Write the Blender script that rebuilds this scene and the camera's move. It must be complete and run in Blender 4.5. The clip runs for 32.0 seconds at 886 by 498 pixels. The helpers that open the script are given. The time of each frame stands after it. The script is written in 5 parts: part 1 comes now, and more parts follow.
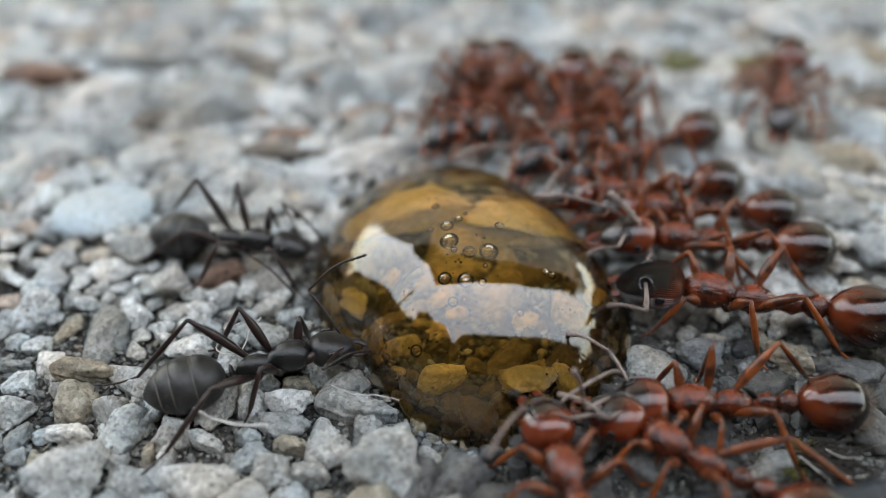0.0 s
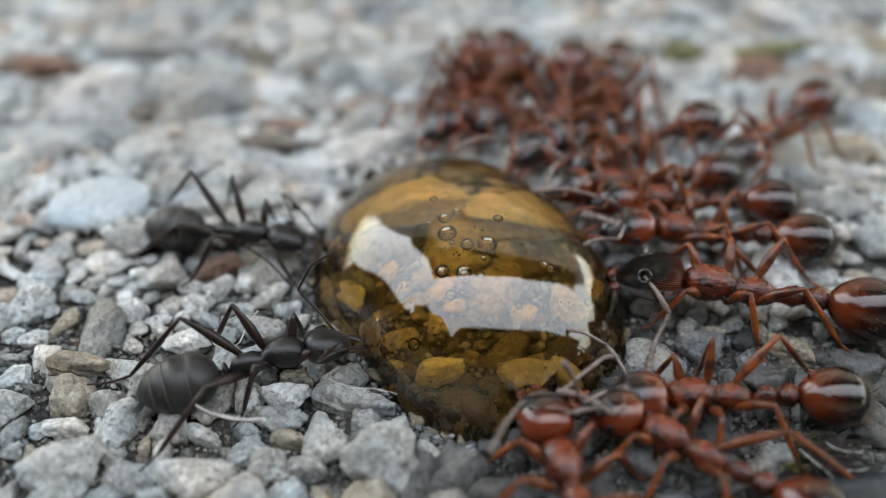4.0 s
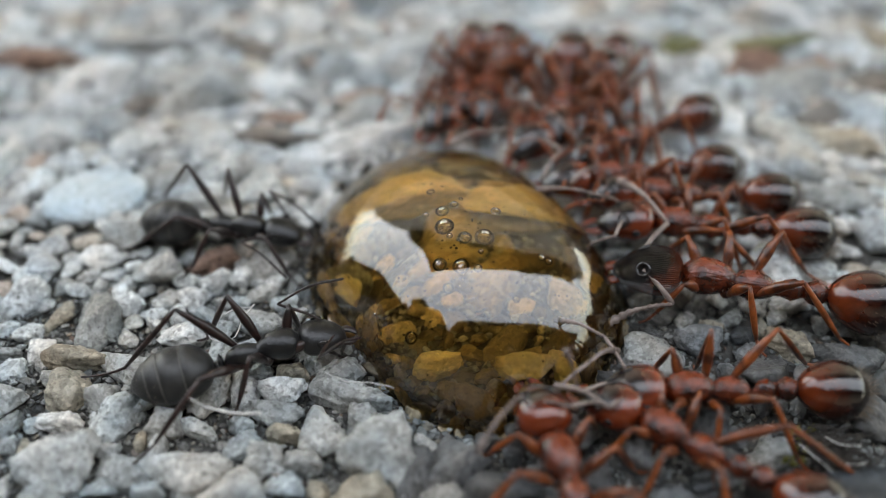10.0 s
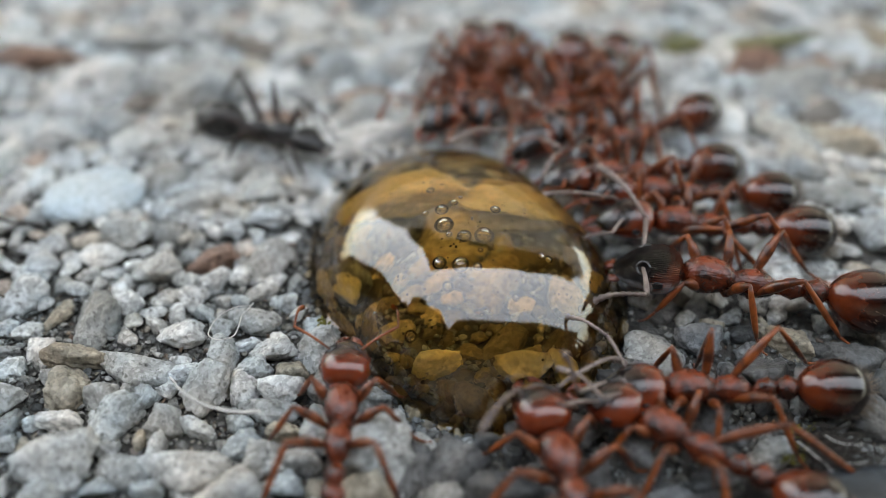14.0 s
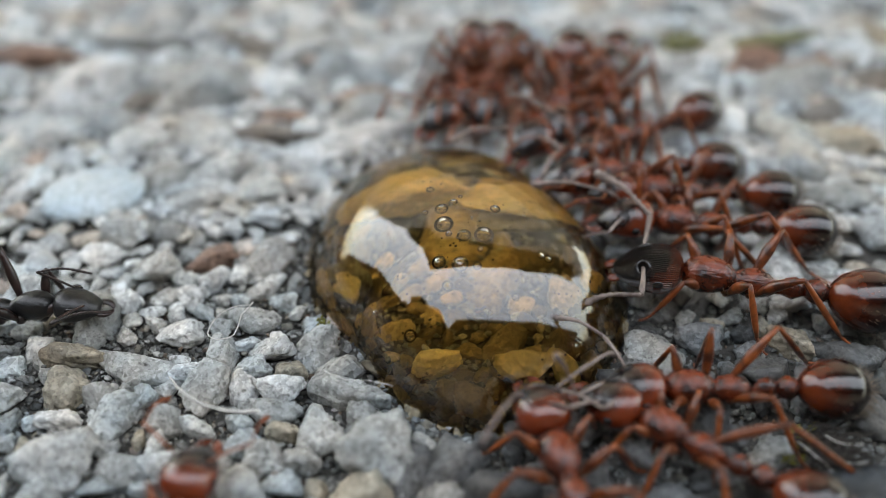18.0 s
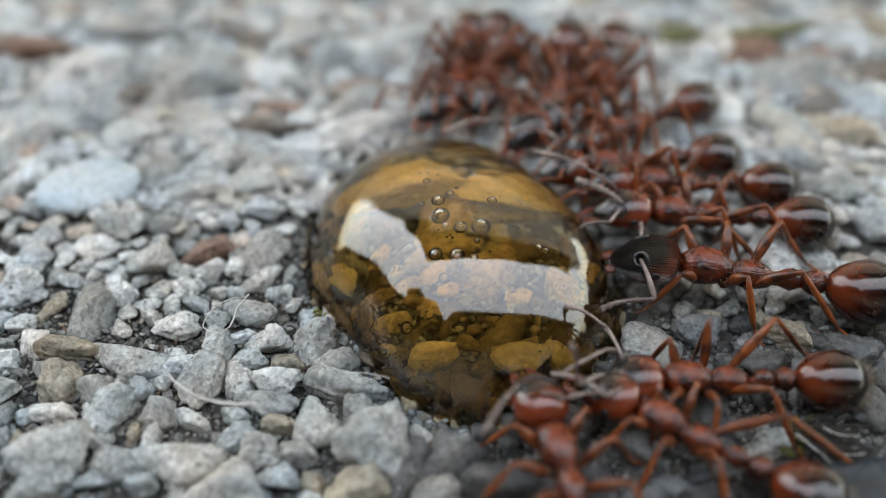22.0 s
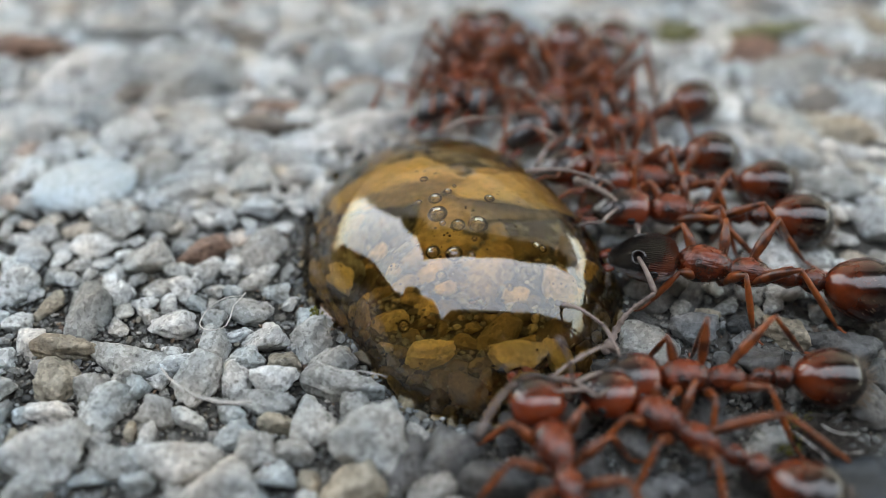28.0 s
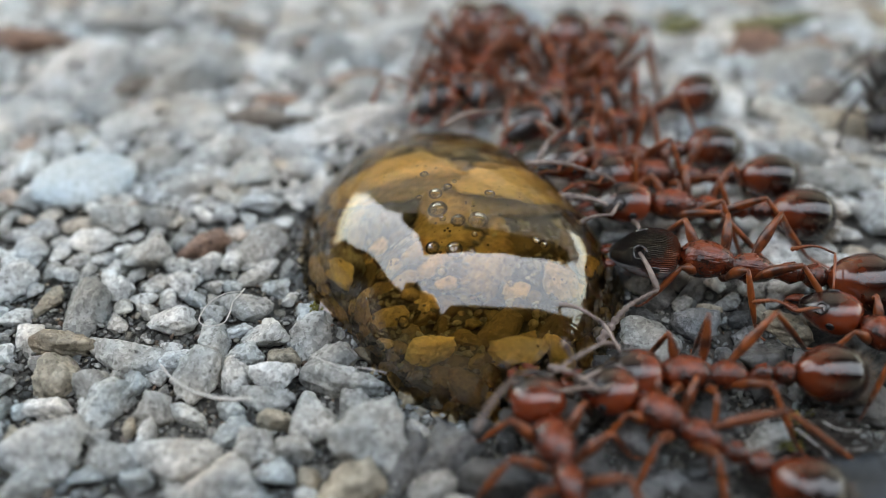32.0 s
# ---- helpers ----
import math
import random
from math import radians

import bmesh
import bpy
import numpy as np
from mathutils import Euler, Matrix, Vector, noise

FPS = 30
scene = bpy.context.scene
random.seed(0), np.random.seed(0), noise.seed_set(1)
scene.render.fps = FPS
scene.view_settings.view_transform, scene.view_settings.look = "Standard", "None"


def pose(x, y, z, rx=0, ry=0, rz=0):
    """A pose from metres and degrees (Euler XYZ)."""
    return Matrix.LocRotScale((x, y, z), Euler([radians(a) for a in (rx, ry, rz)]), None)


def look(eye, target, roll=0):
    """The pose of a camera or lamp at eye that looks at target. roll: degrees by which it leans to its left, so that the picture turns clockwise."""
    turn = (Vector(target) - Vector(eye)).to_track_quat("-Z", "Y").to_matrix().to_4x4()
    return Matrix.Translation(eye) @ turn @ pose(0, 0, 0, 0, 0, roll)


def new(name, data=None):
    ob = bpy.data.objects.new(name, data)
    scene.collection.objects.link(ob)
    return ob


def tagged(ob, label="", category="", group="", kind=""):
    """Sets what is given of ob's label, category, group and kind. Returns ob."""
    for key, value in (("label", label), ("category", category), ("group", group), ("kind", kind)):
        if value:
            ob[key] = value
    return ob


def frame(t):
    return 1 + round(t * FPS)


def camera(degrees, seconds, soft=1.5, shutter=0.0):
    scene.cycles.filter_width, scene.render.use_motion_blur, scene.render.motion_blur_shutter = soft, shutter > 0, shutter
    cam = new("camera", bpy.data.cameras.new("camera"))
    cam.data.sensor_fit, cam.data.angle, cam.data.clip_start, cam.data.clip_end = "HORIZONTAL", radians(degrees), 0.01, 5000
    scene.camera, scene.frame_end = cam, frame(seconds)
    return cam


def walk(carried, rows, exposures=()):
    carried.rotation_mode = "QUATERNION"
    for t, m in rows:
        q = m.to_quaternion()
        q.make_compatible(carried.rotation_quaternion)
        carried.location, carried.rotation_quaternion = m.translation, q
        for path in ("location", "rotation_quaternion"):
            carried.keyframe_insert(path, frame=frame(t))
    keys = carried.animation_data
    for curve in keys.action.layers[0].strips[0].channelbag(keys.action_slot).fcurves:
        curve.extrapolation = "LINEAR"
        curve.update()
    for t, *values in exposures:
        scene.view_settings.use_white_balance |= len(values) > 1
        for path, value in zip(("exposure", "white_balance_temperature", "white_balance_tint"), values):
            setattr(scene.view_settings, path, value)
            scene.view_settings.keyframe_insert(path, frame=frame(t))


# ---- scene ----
cam = camera(50, 32.0, soft=0.7)
EXPOSURES = [(0, 3.57, 8350, 7), (32, 3.57, 8350, 7)]
walk(cam, [
    (0, pose(-0.000167, -0.021808, 0.020667, 48.978, -0.055, 0.072)),
    (0.5, pose(-0.000159, -0.021811, 0.020697, 48.973, -0.026, 0.047)),
    (1, pose(-0.000091, -0.021742, 0.020664, 48.798, 0.057, 0.062)),
    (1.5, pose(-0.000088, -0.021732, 0.020612, 48.718, 0.051, 0.055)),
    (2, pose(-0.000076, -0.021715, 0.020612, 48.662, 0.044, 0.068)),
    (2.5, pose(-0.000085, -0.021680, 0.020663, 48.587, 0.112, 0.142)),
    (3, pose(-0.000112, -0.021719, 0.020578, 48.622, 0.063, 0.071)),
    (3.5, pose(-0.000101, -0.021667, 0.020617, 48.514, 0.053, 0.058)),
    (5.5, pose(-0.000039, -0.021582, 0.020490, 48.202, 0.049, 0.056)),
    (6, pose(-0.000042, -0.021593, 0.020487, 48.277, 0.055, 0.068)),
    (6.5, pose(-0.000045, -0.021584, 0.020506, 48.235, 0.052, 0.041)),
    (7, pose(-0.000061, -0.021563, 0.020484, 48.167, 0.006, 0.042)),
    (7.5, pose(-0.000071, -0.021585, 0.020445, 48.215, -0.009, 0.023)),
    (8, pose(-0.000068, -0.021564, 0.020449, 48.115, -0.020, 0.014)),
    (8.5, pose(-0.000049, -0.021538, 0.020465, 48.072, 0.023, 0.018)),
    (9, pose(-0.000109, -0.021582, 0.020444, 48.182, -0.092, -0.064)),
    (9.5, pose(-0.000067, -0.021523, 0.020474, 48.069, -0.034, 0.023)),
    (10, pose(-0.000047, -0.021545, 0.020449, 48.103, -0.016, -0.010)),
    (10.5, pose(-0.000047, -0.021578, 0.020414, 48.160, -0.033, 0.002)),
    (11, pose(-0.000051, -0.021587, 0.020479, 48.231, -0.061, -0.005)),
    (11.5, pose(-0.000051, -0.021553, 0.020468, 48.134, -0.077, -0.003)),
    (12, pose(-0.000059, -0.021581, 0.020450, 48.249, -0.061, 0.007)),
    (12.5, pose(-0.000064, -0.021576, 0.020456, 48.192, -0.067, 0.023)),
    (13, pose(-0.000033, -0.021575, 0.020485, 48.189, 0.000, 0.042)),
    (13.5, pose(-0.000018, -0.021561, 0.020452, 48.117, -0.025, 0.076)),
    (14, pose(-0.000017, -0.021554, 0.020370, 48.147, -0.004, 0.036)),
    (14.5, pose(-0.000014, -0.021576, 0.020380, 48.155, 0.013, 0.038)),
    (16.5, pose(-0.000040, -0.021540, 0.020348, 48.075, -0.055, -0.029)),
    (17, pose(-0.000029, -0.021554, 0.020389, 48.087, -0.028, -0.013)),
    (17.5, pose(-0.000027, -0.021534, 0.020347, 48.048, -0.052, 0.003)),
    (18, pose(0.000032, -0.021493, 0.020372, 48.020, 0.051, 0.101)),
    (18.5, pose(0.000034, -0.021500, 0.020393, 47.979, 0.051, 0.130)),
    (19, pose(0.000014, -0.021485, 0.020399, 47.933, 0.047, 0.113)),
    (19.5, pose(-0.000004, -0.021479, 0.020355, 47.880, -0.017, 0.051)),
    (20, pose(-0.000009, -0.021396, 0.020299, 47.821, -0.045, 0.045)),
    (20.5, pose(0.000026, -0.021428, 0.020335, 47.771, 0.008, 0.057)),
    (21, pose(0.000014, -0.021419, 0.020245, 47.652, -0.085, -0.037)),
    (21.5, pose(0.000055, -0.021382, 0.020213, 47.526, -0.022, -0.058)),
    (22, pose(0.000004, -0.021425, 0.020254, 47.606, -0.083, -0.133)),
    (22.5, pose(0.000010, -0.021416, 0.020258, 47.666, -0.111, -0.096)),
    (23, pose(0.000050, -0.021377, 0.020212, 47.503, -0.085, -0.046)),
    (23.5, pose(0.000066, -0.021389, 0.020228, 47.570, -0.018, -0.037)),
    (24, pose(0.000051, -0.021390, 0.020270, 47.603, -0.047, -0.085)),
    (24.5, pose(0.000026, -0.021384, 0.020289, 47.554, -0.103, -0.145)),
    (25, pose(0.000049, -0.021402, 0.020290, 47.588, -0.078, -0.127)),
    (25.5, pose(0.000034, -0.021403, 0.020201, 47.521, -0.128, -0.182)),
    (27.5, pose(0.000133, -0.021422, 0.020175, 47.766, 0.038, -0.054)),
    (28, pose(0.000093, -0.021451, 0.020119, 47.747, -0.034, -0.143)),
    (28.5, pose(0.000164, -0.021381, 0.020138, 47.604, 0.093, -0.039)),
    (29, pose(0.000178, -0.021385, 0.020131, 47.575, 0.134, -0.037)),
    (29.5, pose(0.000140, -0.021451, 0.020162, 47.811, 0.059, 0.019)),
    (30, pose(0.000164, -0.021412, 0.020175, 47.712, 0.133, -0.011)),
    (30.5, pose(0.000123, -0.021389, 0.020164, 47.584, 0.056, -0.079)),
    (31, pose(0.000139, -0.021337, 0.020108, 47.378, 0.037, -0.068)),
    (31.5, pose(0.000160, -0.021274, 0.020068, 47.167, 0.091, -0.077)),
    (32, pose(0.000178, -0.021250, 0.020126, 47.173, 0.119, -0.025)),
], exposures=EXPOSURES)
cam.data.dof.use_dof = True
cam.data.dof.focus_distance = 0.0267
cam.data.dof.aperture_fstop = 31.0

# ---- light: an overcast sky ----
world = bpy.data.worlds.new("sky")
scene.world = world
world.use_nodes = True
wn, wl = world.node_tree.nodes, world.node_tree.links
wn.clear()
w_out, w_bg, w_sky = wn.new("ShaderNodeOutputWorld"), wn.new("ShaderNodeBackground"), wn.new("ShaderNodeTexSky")
w_sky.sky_type, w_sky.sun_disc = "NISHITA", False
w_sky.sun_elevation, w_sky.sun_rotation = radians(48), radians(0)
w_sky.air_density, w_sky.dust_density, w_sky.ozone_density = 1.0, 1.6, 1.5
w_bg.inputs["Strength"].default_value = 0.15
w_grey = wn.new("ShaderNodeHueSaturation")  # cloud takes most of the blue out
w_grey.inputs["Saturation"].default_value = 0.65
wl.new(w_sky.outputs[0], w_grey.inputs["Color"])
w_way, w_xyz, w_fall, w_dim = (wn.new("ShaderNode" + k) for k in ("TexCoord", "SeparateXYZ", "MapRange", "VectorMath"))
wl.new(w_way.outputs["Generated"], w_xyz.inputs[0])
wl.new(w_xyz.outputs[2], w_fall.inputs["Value"])  # an overcast sky is a third as bright at the horizon
w_fall.inputs["To Min"].default_value, w_fall.inputs["To Max"].default_value = 0.36, 1.08
w_dim.operation = "SCALE"
wl.new(w_grey.outputs[0], w_dim.inputs[0])
wl.new(w_fall.outputs[0], w_dim.inputs["Scale"])
wl.new(w_dim.outputs[0], w_bg.inputs[0])
wl.new(w_bg.outputs[0], w_out.inputs[0])
sun = new("sun", bpy.data.lights.new("sun", "SUN"))
sun.data.energy, sun.data.angle, sun.data.color = 0.5, radians(40), (1.0, 0.98, 0.95)
sun.matrix_world = look((0, 0.67, 0.74), (0, 0, 0))

U = 0.001  # one millimetre


# ---- materials ----
def material(name, base, rough=0.5, spec=0.5):
    m = bpy.data.materials.new(name)
    m.use_nodes = True
    b = m.node_tree.nodes["Principled BSDF"]
    b.inputs["Base Color"].default_value = (*base, 1)
    b.inputs["Roughness"].default_value = rough
    b.inputs["Specular IOR Level"].default_value = spec
    return m, m.node_tree.nodes, m.node_tree.links, b


def ramp(nodes, stops):
    r = nodes.new("ShaderNodeValToRGB")
    e = r.color_ramp.elements
    for i, (p, c) in enumerate(stops):
        el = e[i] if i < 2 else e.new(p)
        el.position, el.color = p, (*c, 1)
    return r


def noise_node(nodes, links, coord, scale, detail=4, rough=0.55):
    n = nodes.new("ShaderNodeTexNoise")
    n.inputs["Scale"].default_value, n.inputs["Detail"].default_value, n.inputs["Roughness"].default_value = scale, detail, rough
    links.new(coord, n.inputs["Vector"])
    return n


def bump_node(nodes, links, height, strength, distance):
    n = nodes.new("ShaderNodeBump")
    n.inputs["Strength"].default_value, n.inputs["Distance"].default_value = strength, distance
    links.new(height, n.inputs["Height"])
    return n


def mix_node(nodes, links, fac, a, b, blend="MIX"):
    n = nodes.new("ShaderNodeMix")
    n.data_type, n.blend_type = "RGBA", blend
    for socket, v in ((n.inputs[0], fac), (n.inputs[6], a), (n.inputs[7], b)):
        if isinstance(v, (int, float)):
            socket.default_value = v
        elif isinstance(v, tuple):
            socket.default_value = (*v, 1)
        else:
            links.new(v, socket)
    return n.outputs[2]


def stone_material(name, per_island):
    m, n, l, b = material(name, (0.4, 0.4, 0.4), 0.65, 0.4)
    geo, info = n.new("ShaderNodeNewGeometry"), n.new("ShaderNodeObjectInfo")
    pos = geo.outputs["Position"]
    rnd = geo.outputs["Random Per Island"] if per_island else info.outputs["Random"]
    tone = ramp(n, [(0.0, (0.105, 0.112, 0.112)), (1.0, (0.409, 0.422, 0.422)), (0.25, (0.186, 0.198, 0.205)), (0.5, (0.267, 0.285, 0.291)),
                    (0.62, (0.322, 0.335, 0.329)), (0.72, (0.248, 0.229, 0.192)), (0.78, (0.211, 0.136, 0.099)), (0.82, (0.341, 0.353, 0.353))])
    l.new(rnd, tone.inputs[0])
    coarse, fine = noise_node(n, l, pos, 1100, 5, 0.65), noise_node(n, l, pos, 8000, 4, 0.75)
    c1 = ramp(n, [(0.32, (0.55, 0.55, 0.54)), (0.68, (1.2, 1.2, 1.2))])
    l.new(coarse.outputs[0], c1.inputs[0])
    c2 = ramp(n, [(0.30, (0.35, 0.34, 0.33)), (0.45, (1.0, 1.0, 1.0))])
    l.new(fine.outputs[0], c2.inputs[0])
    col = mix_node(n, l, 0.8, tone.outputs[0], c1.outputs[0], "MULTIPLY")
    col = mix_node(n, l, 0.9, col, c2.outputs[0], "MULTIPLY")
    veins = noise_node(n, l, pos, 420, 3, 0.6)  # warm and cool minerals
    hue = ramp(n, [(0.34, (0.88, 0.99, 1.04)), (0.66, (1.12, 1.0, 0.87))])
    l.new(veins.outputs[0], hue.inputs[0])
    col = mix_node(n, l, 0.8, col, hue.outputs[0], "MULTIPLY")
    pores = n.new("ShaderNodeTexVoronoi")
    pores.inputs["Scale"].default_value = 2600
    l.new(pos, pores.inputs["Vector"])
    dots = ramp(n, [(0.10, (0.25, 0.24, 0.22)), (0.20, (1.0, 1.0, 1.0))])
    l.new(pores.outputs["Distance"], dots.inputs[0])
    col = mix_node(n, l, 0.75, col, dots.outputs[0], "MULTIPLY")
    grains = n.new("ShaderNodeTexVoronoi")  # crystals, each of its own shade
    grains.inputs["Scale"].default_value = 8500
    l.new(pos, grains.inputs["Vector"])
    shade, grey = ramp(n, [(0.15, (0.55, 0.55, 0.54)), (0.85, (1.30, 1.30, 1.30))]), n.new("ShaderNodeRGBToBW")
    l.new(grains.outputs["Color"], grey.inputs[0])
    l.new(grey.outputs[0], shade.inputs[0])
    col = mix_node(n, l, 0.75, col, shade.outputs[0], "MULTIPLY")
    soil = noise_node(n, l, pos, 620, 6, 0.72)
    mask = ramp(n, [(0.60, (0.0, 0.0, 0.0)), (0.70, (0.75, 0.75, 0.75))])
    l.new(soil.outputs[0], mask.inputs[0])
    col = mix_node(n, l, mask.outputs[0], col, (0.045, 0.043, 0.040))
    l.new(col, b.inputs["Base Color"])
    bp = bump_node(n, l, coarse.outputs[0], 0.6, 0.00022)
    bp2 = bump_node(n, l, fine.outputs[0], 0.7, 0.00006)
    l.new(bp.outputs[0], bp2.inputs["Normal"])
    bp3 = bump_node(n, l, grains.outputs["Distance"], 0.22, 0.00006)
    l.new(bp2.outputs[0], bp3.inputs["Normal"])
    l.new(bp3.outputs[0], b.inputs["Normal"])
    return m


STONE = stone_material("stone", False)


def tinted(name, dark, light, rough=0.6):
    """Stone of one hue, told apart stone by stone."""
    m = STONE.copy()
    m.name = name
    tone = [x for x in m.node_tree.nodes if x.type == "VALTORGB"][0]
    e = tone.color_ramp.elements
    while len(e) > 2:
        e.remove(e[1])
    e[0].color, e[1].color = (*dark, 1), (*light, 1)
    m.node_tree.nodes["Principled BSDF"].inputs["Roughness"].default_value = rough
    return m


GREY = tinted("grey_stone", (0.26, 0.268, 0.266), (0.37, 0.376, 0.372))
PALE = tinted("pale_stone", (0.37, 0.375, 0.366), (0.49, 0.495, 0.487))
WHITE = tinted("white_stone", (0.50, 0.512, 0.515), (0.61, 0.622, 0.626))
BLUISH = tinted("bluish_stone", (0.33, 0.37, 0.388), (0.44, 0.48, 0.497))
ICE = tinted("ice_white_stone", (0.37, 0.43, 0.465), (0.40, 0.46, 0.495), 0.3)
TAN = tinted("tan_stone", (0.272, 0.234, 0.182), (0.378, 0.340, 0.279))
PINK = tinted("reddish_stone", (0.223, 0.136, 0.105), (0.298, 0.205, 0.161))
BROWN = tinted("brown_stone", (0.17, 0.145, 0.125), (0.23, 0.20, 0.175))
MOSS = tinted("mossy_stone", (0.136, 0.136, 0.062), (0.186, 0.186, 0.099))
# damp stone, darkened further for the shade the ants cast on it
DAMP_SHADE = tinted("damp_stone", (0.035, 0.037, 0.039), (0.165, 0.170, 0.175), 0.45)
SLATE = tinted("slate", (0.015, 0.020, 0.026), (0.032, 0.041, 0.050), 0.5)
GOLD = tinted("yellowish_stone", (0.72, 0.65, 0.46), (0.76, 0.69, 0.50))
for m in (GOLD, ICE):  # smooth, clean stones
    _r = [x for x in m.node_tree.nodes if x.type == "VALTORGB"]
    _r[1].color_ramp.elements[0].color = _r[2].color_ramp.elements[0].color = _r[5].color_ramp.elements[0].color = (0.85, 0.85, 0.84, 1)
    _r[4].color_ramp.elements[0].color = (0.70, 0.69, 0.67, 1)
    _r[6].color_ramp.elements[1].position, _r[6].color_ramp.elements[0].position = 0.86, 0.70
STONE_MIX = stone_material("stone_mix", True)
STONE_DARK = stone_material("dark_grit", True)
for el in [x for x in STONE_DARK.node_tree.nodes if x.type == "VALTORGB"][0].color_ramp.elements:
    el.color = [c * 0.62 for c in el.color[:3]] + [1]
# lifted tones: the pale haze over the far ground, put into the colour
STONE_FAR = stone_material("hazed_stone_mix", True)
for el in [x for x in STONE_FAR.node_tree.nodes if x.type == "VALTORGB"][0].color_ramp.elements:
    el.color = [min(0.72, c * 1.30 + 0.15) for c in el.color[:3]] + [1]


STONE_WET = stone_material("honeyed_stone_mix", True)
_r = [x for x in STONE_WET.node_tree.nodes if x.type == "VALTORGB"]
for el, c in zip(_r[0].color_ramp.elements, (0.05, 0.13, 0.24, 0.36, 0.17, 0.30, 0.44, 0.54)):
    el.color = (c, c * 0.82, c * 0.56, 1)
_r[1].color_ramp.elements[0].color = (0.78, 0.78, 0.77, 1)
_r[4].color_ramp.elements[0].color = (0.65, 0.64, 0.62, 1)
_r[6].color_ramp.elements[0].position, _r[6].color_ramp.elements[1].position = 0.60, 0.74


def dirt_material():
    m, n, l, b = material("dirt", (0.1, 0.1, 0.1), 0.8, 0.3)
    pos = n.new("ShaderNodeNewGeometry").outputs["Position"]
    a, c = noise_node(n, l, pos, 500, 6, 0.7), noise_node(n, l, pos, 4000, 5, 0.7)
    r = ramp(n, [(0.3, (0.014, 0.014, 0.013)), (0.75, (0.120, 0.116, 0.108))])
    l.new(mix_node(n, l, 0.5, a.outputs[0], c.outputs[0]), r.inputs[0])
    l.new(r.outputs[0], b.inputs["Base Color"])
    l.new(bump_node(n, l, c.outputs[0], 0.9, 0.00015).outputs[0], b.inputs["Normal"])
    return m


DIRT = dirt_material()


def chitin(name, dark, light, rough, bump=0.15, scale=3000, coat=0.0, stripes=0.0, spec=0.5, pigment=None, rugae=0.0):
    """pigment: direction, from, to (metres): along it the cuticle darkens from light to dark, with a mottled border."""
    m, n, l, b = material(name, light, rough, spec)
    co = n.new("ShaderNodeTexCoord").outputs["Object"]
    a = noise_node(n, l, co, 1300, 5, 0.65)
    fac = a.outputs[0]
    if pigment:
        dot, mr, add = n.new("ShaderNodeVectorMath"), n.new("ShaderNodeMapRange"), n.new("ShaderNodeMath")
        dot.operation, dot.inputs[1].default_value = "DOT_PRODUCT", pigment[0]
        l.new(co, dot.inputs[0])
        l.new(dot.outputs["Value"], mr.inputs["Value"])
        mr.inputs["From Min"].default_value, mr.inputs["From Max"].default_value = pigment[1], pigment[2]
        mr.inputs["To Min"].default_value, mr.inputs["To Max"].default_value = 0.24, -0.46
        l.new(mr.outputs[0], add.inputs[0])
        l.new(fac, add.inputs[1])
        fac = add.outputs[0]
    r = ramp(n, [(0.22, dark), (0.78, light)] if pigment else [(0.38, dark), (0.62, light)])
    l.new(fac, r.inputs[0])
    l.new(r.outputs[0], b.inputs["Base Color"])
    f = noise_node(n, l, co, scale, 3, 0.6)
    bp = bump_node(n, l, f.outputs[0], bump, 0.00004)
    if stripes:
        w = n.new("ShaderNodeTexWave")
        w.bands_direction = "Y"
        w.inputs["Scale"].default_value, w.inputs["Distortion"].default_value = 4700, 9.0
        w.inputs["Detail"].default_value, w.inputs["Detail Scale"].default_value = 2, 0.22
        # ridges run lengthwise, spread evenly round the body
        xyz, ang, rad, flat = n.new("ShaderNodeSeparateXYZ"), n.new("ShaderNodeMath"), n.new("ShaderNodeMath"), n.new("ShaderNodeCombineXYZ")
        ang.operation, rad.operation, rad.inputs[1].default_value = "ARCTAN2", "MULTIPLY", 0.0008
        l.new(co, xyz.inputs[0])
        l.new(xyz.outputs[1], ang.inputs[0])
        l.new(xyz.outputs[2], ang.inputs[1])
        l.new(ang.outputs[0], rad.inputs[0])
        l.new(xyz.outputs[0], flat.inputs[0])
        l.new(rad.outputs[0], flat.inputs[1])
        l.new(flat.outputs[0], w.inputs["Vector"])
        bs = bump_node(n, l, w.outputs["Fac"], stripes, 0.0002)
        l.new(bp.outputs[0], bs.inputs["Normal"])
        bp = bs
    if rugae:  # fine lengthwise wrinkles
        mp = n.new("ShaderNodeMapping")
        mp.inputs["Scale"].default_value = (0.14, 1.0, 1.0)
        l.new(co, mp.inputs["Vector"])
        wr = noise_node(n, l, mp.outputs[0], 11000, 2, 0.5)
        bs = bump_node(n, l, wr.outputs[0], rugae, 0.00006)
        l.new(bp.outputs[0], bs.inputs["Normal"])
        bp = bs
    l.new(bp.outputs[0], b.inputs["Normal"])
    rr = n.new("ShaderNodeMapRange")
    rr.inputs["To Min"].default_value, rr.inputs["To Max"].default_value = rough * 0.7, min(1, rough * 1.35)
    l.new(a.outputs[0], rr.inputs["Value"])
    l.new(rr.outputs[0], b.inputs["Roughness"])
    b.inputs["Coat Weight"].default_value = coat
    b.inputs["Coat Roughness"].default_value = 0.1
    return m


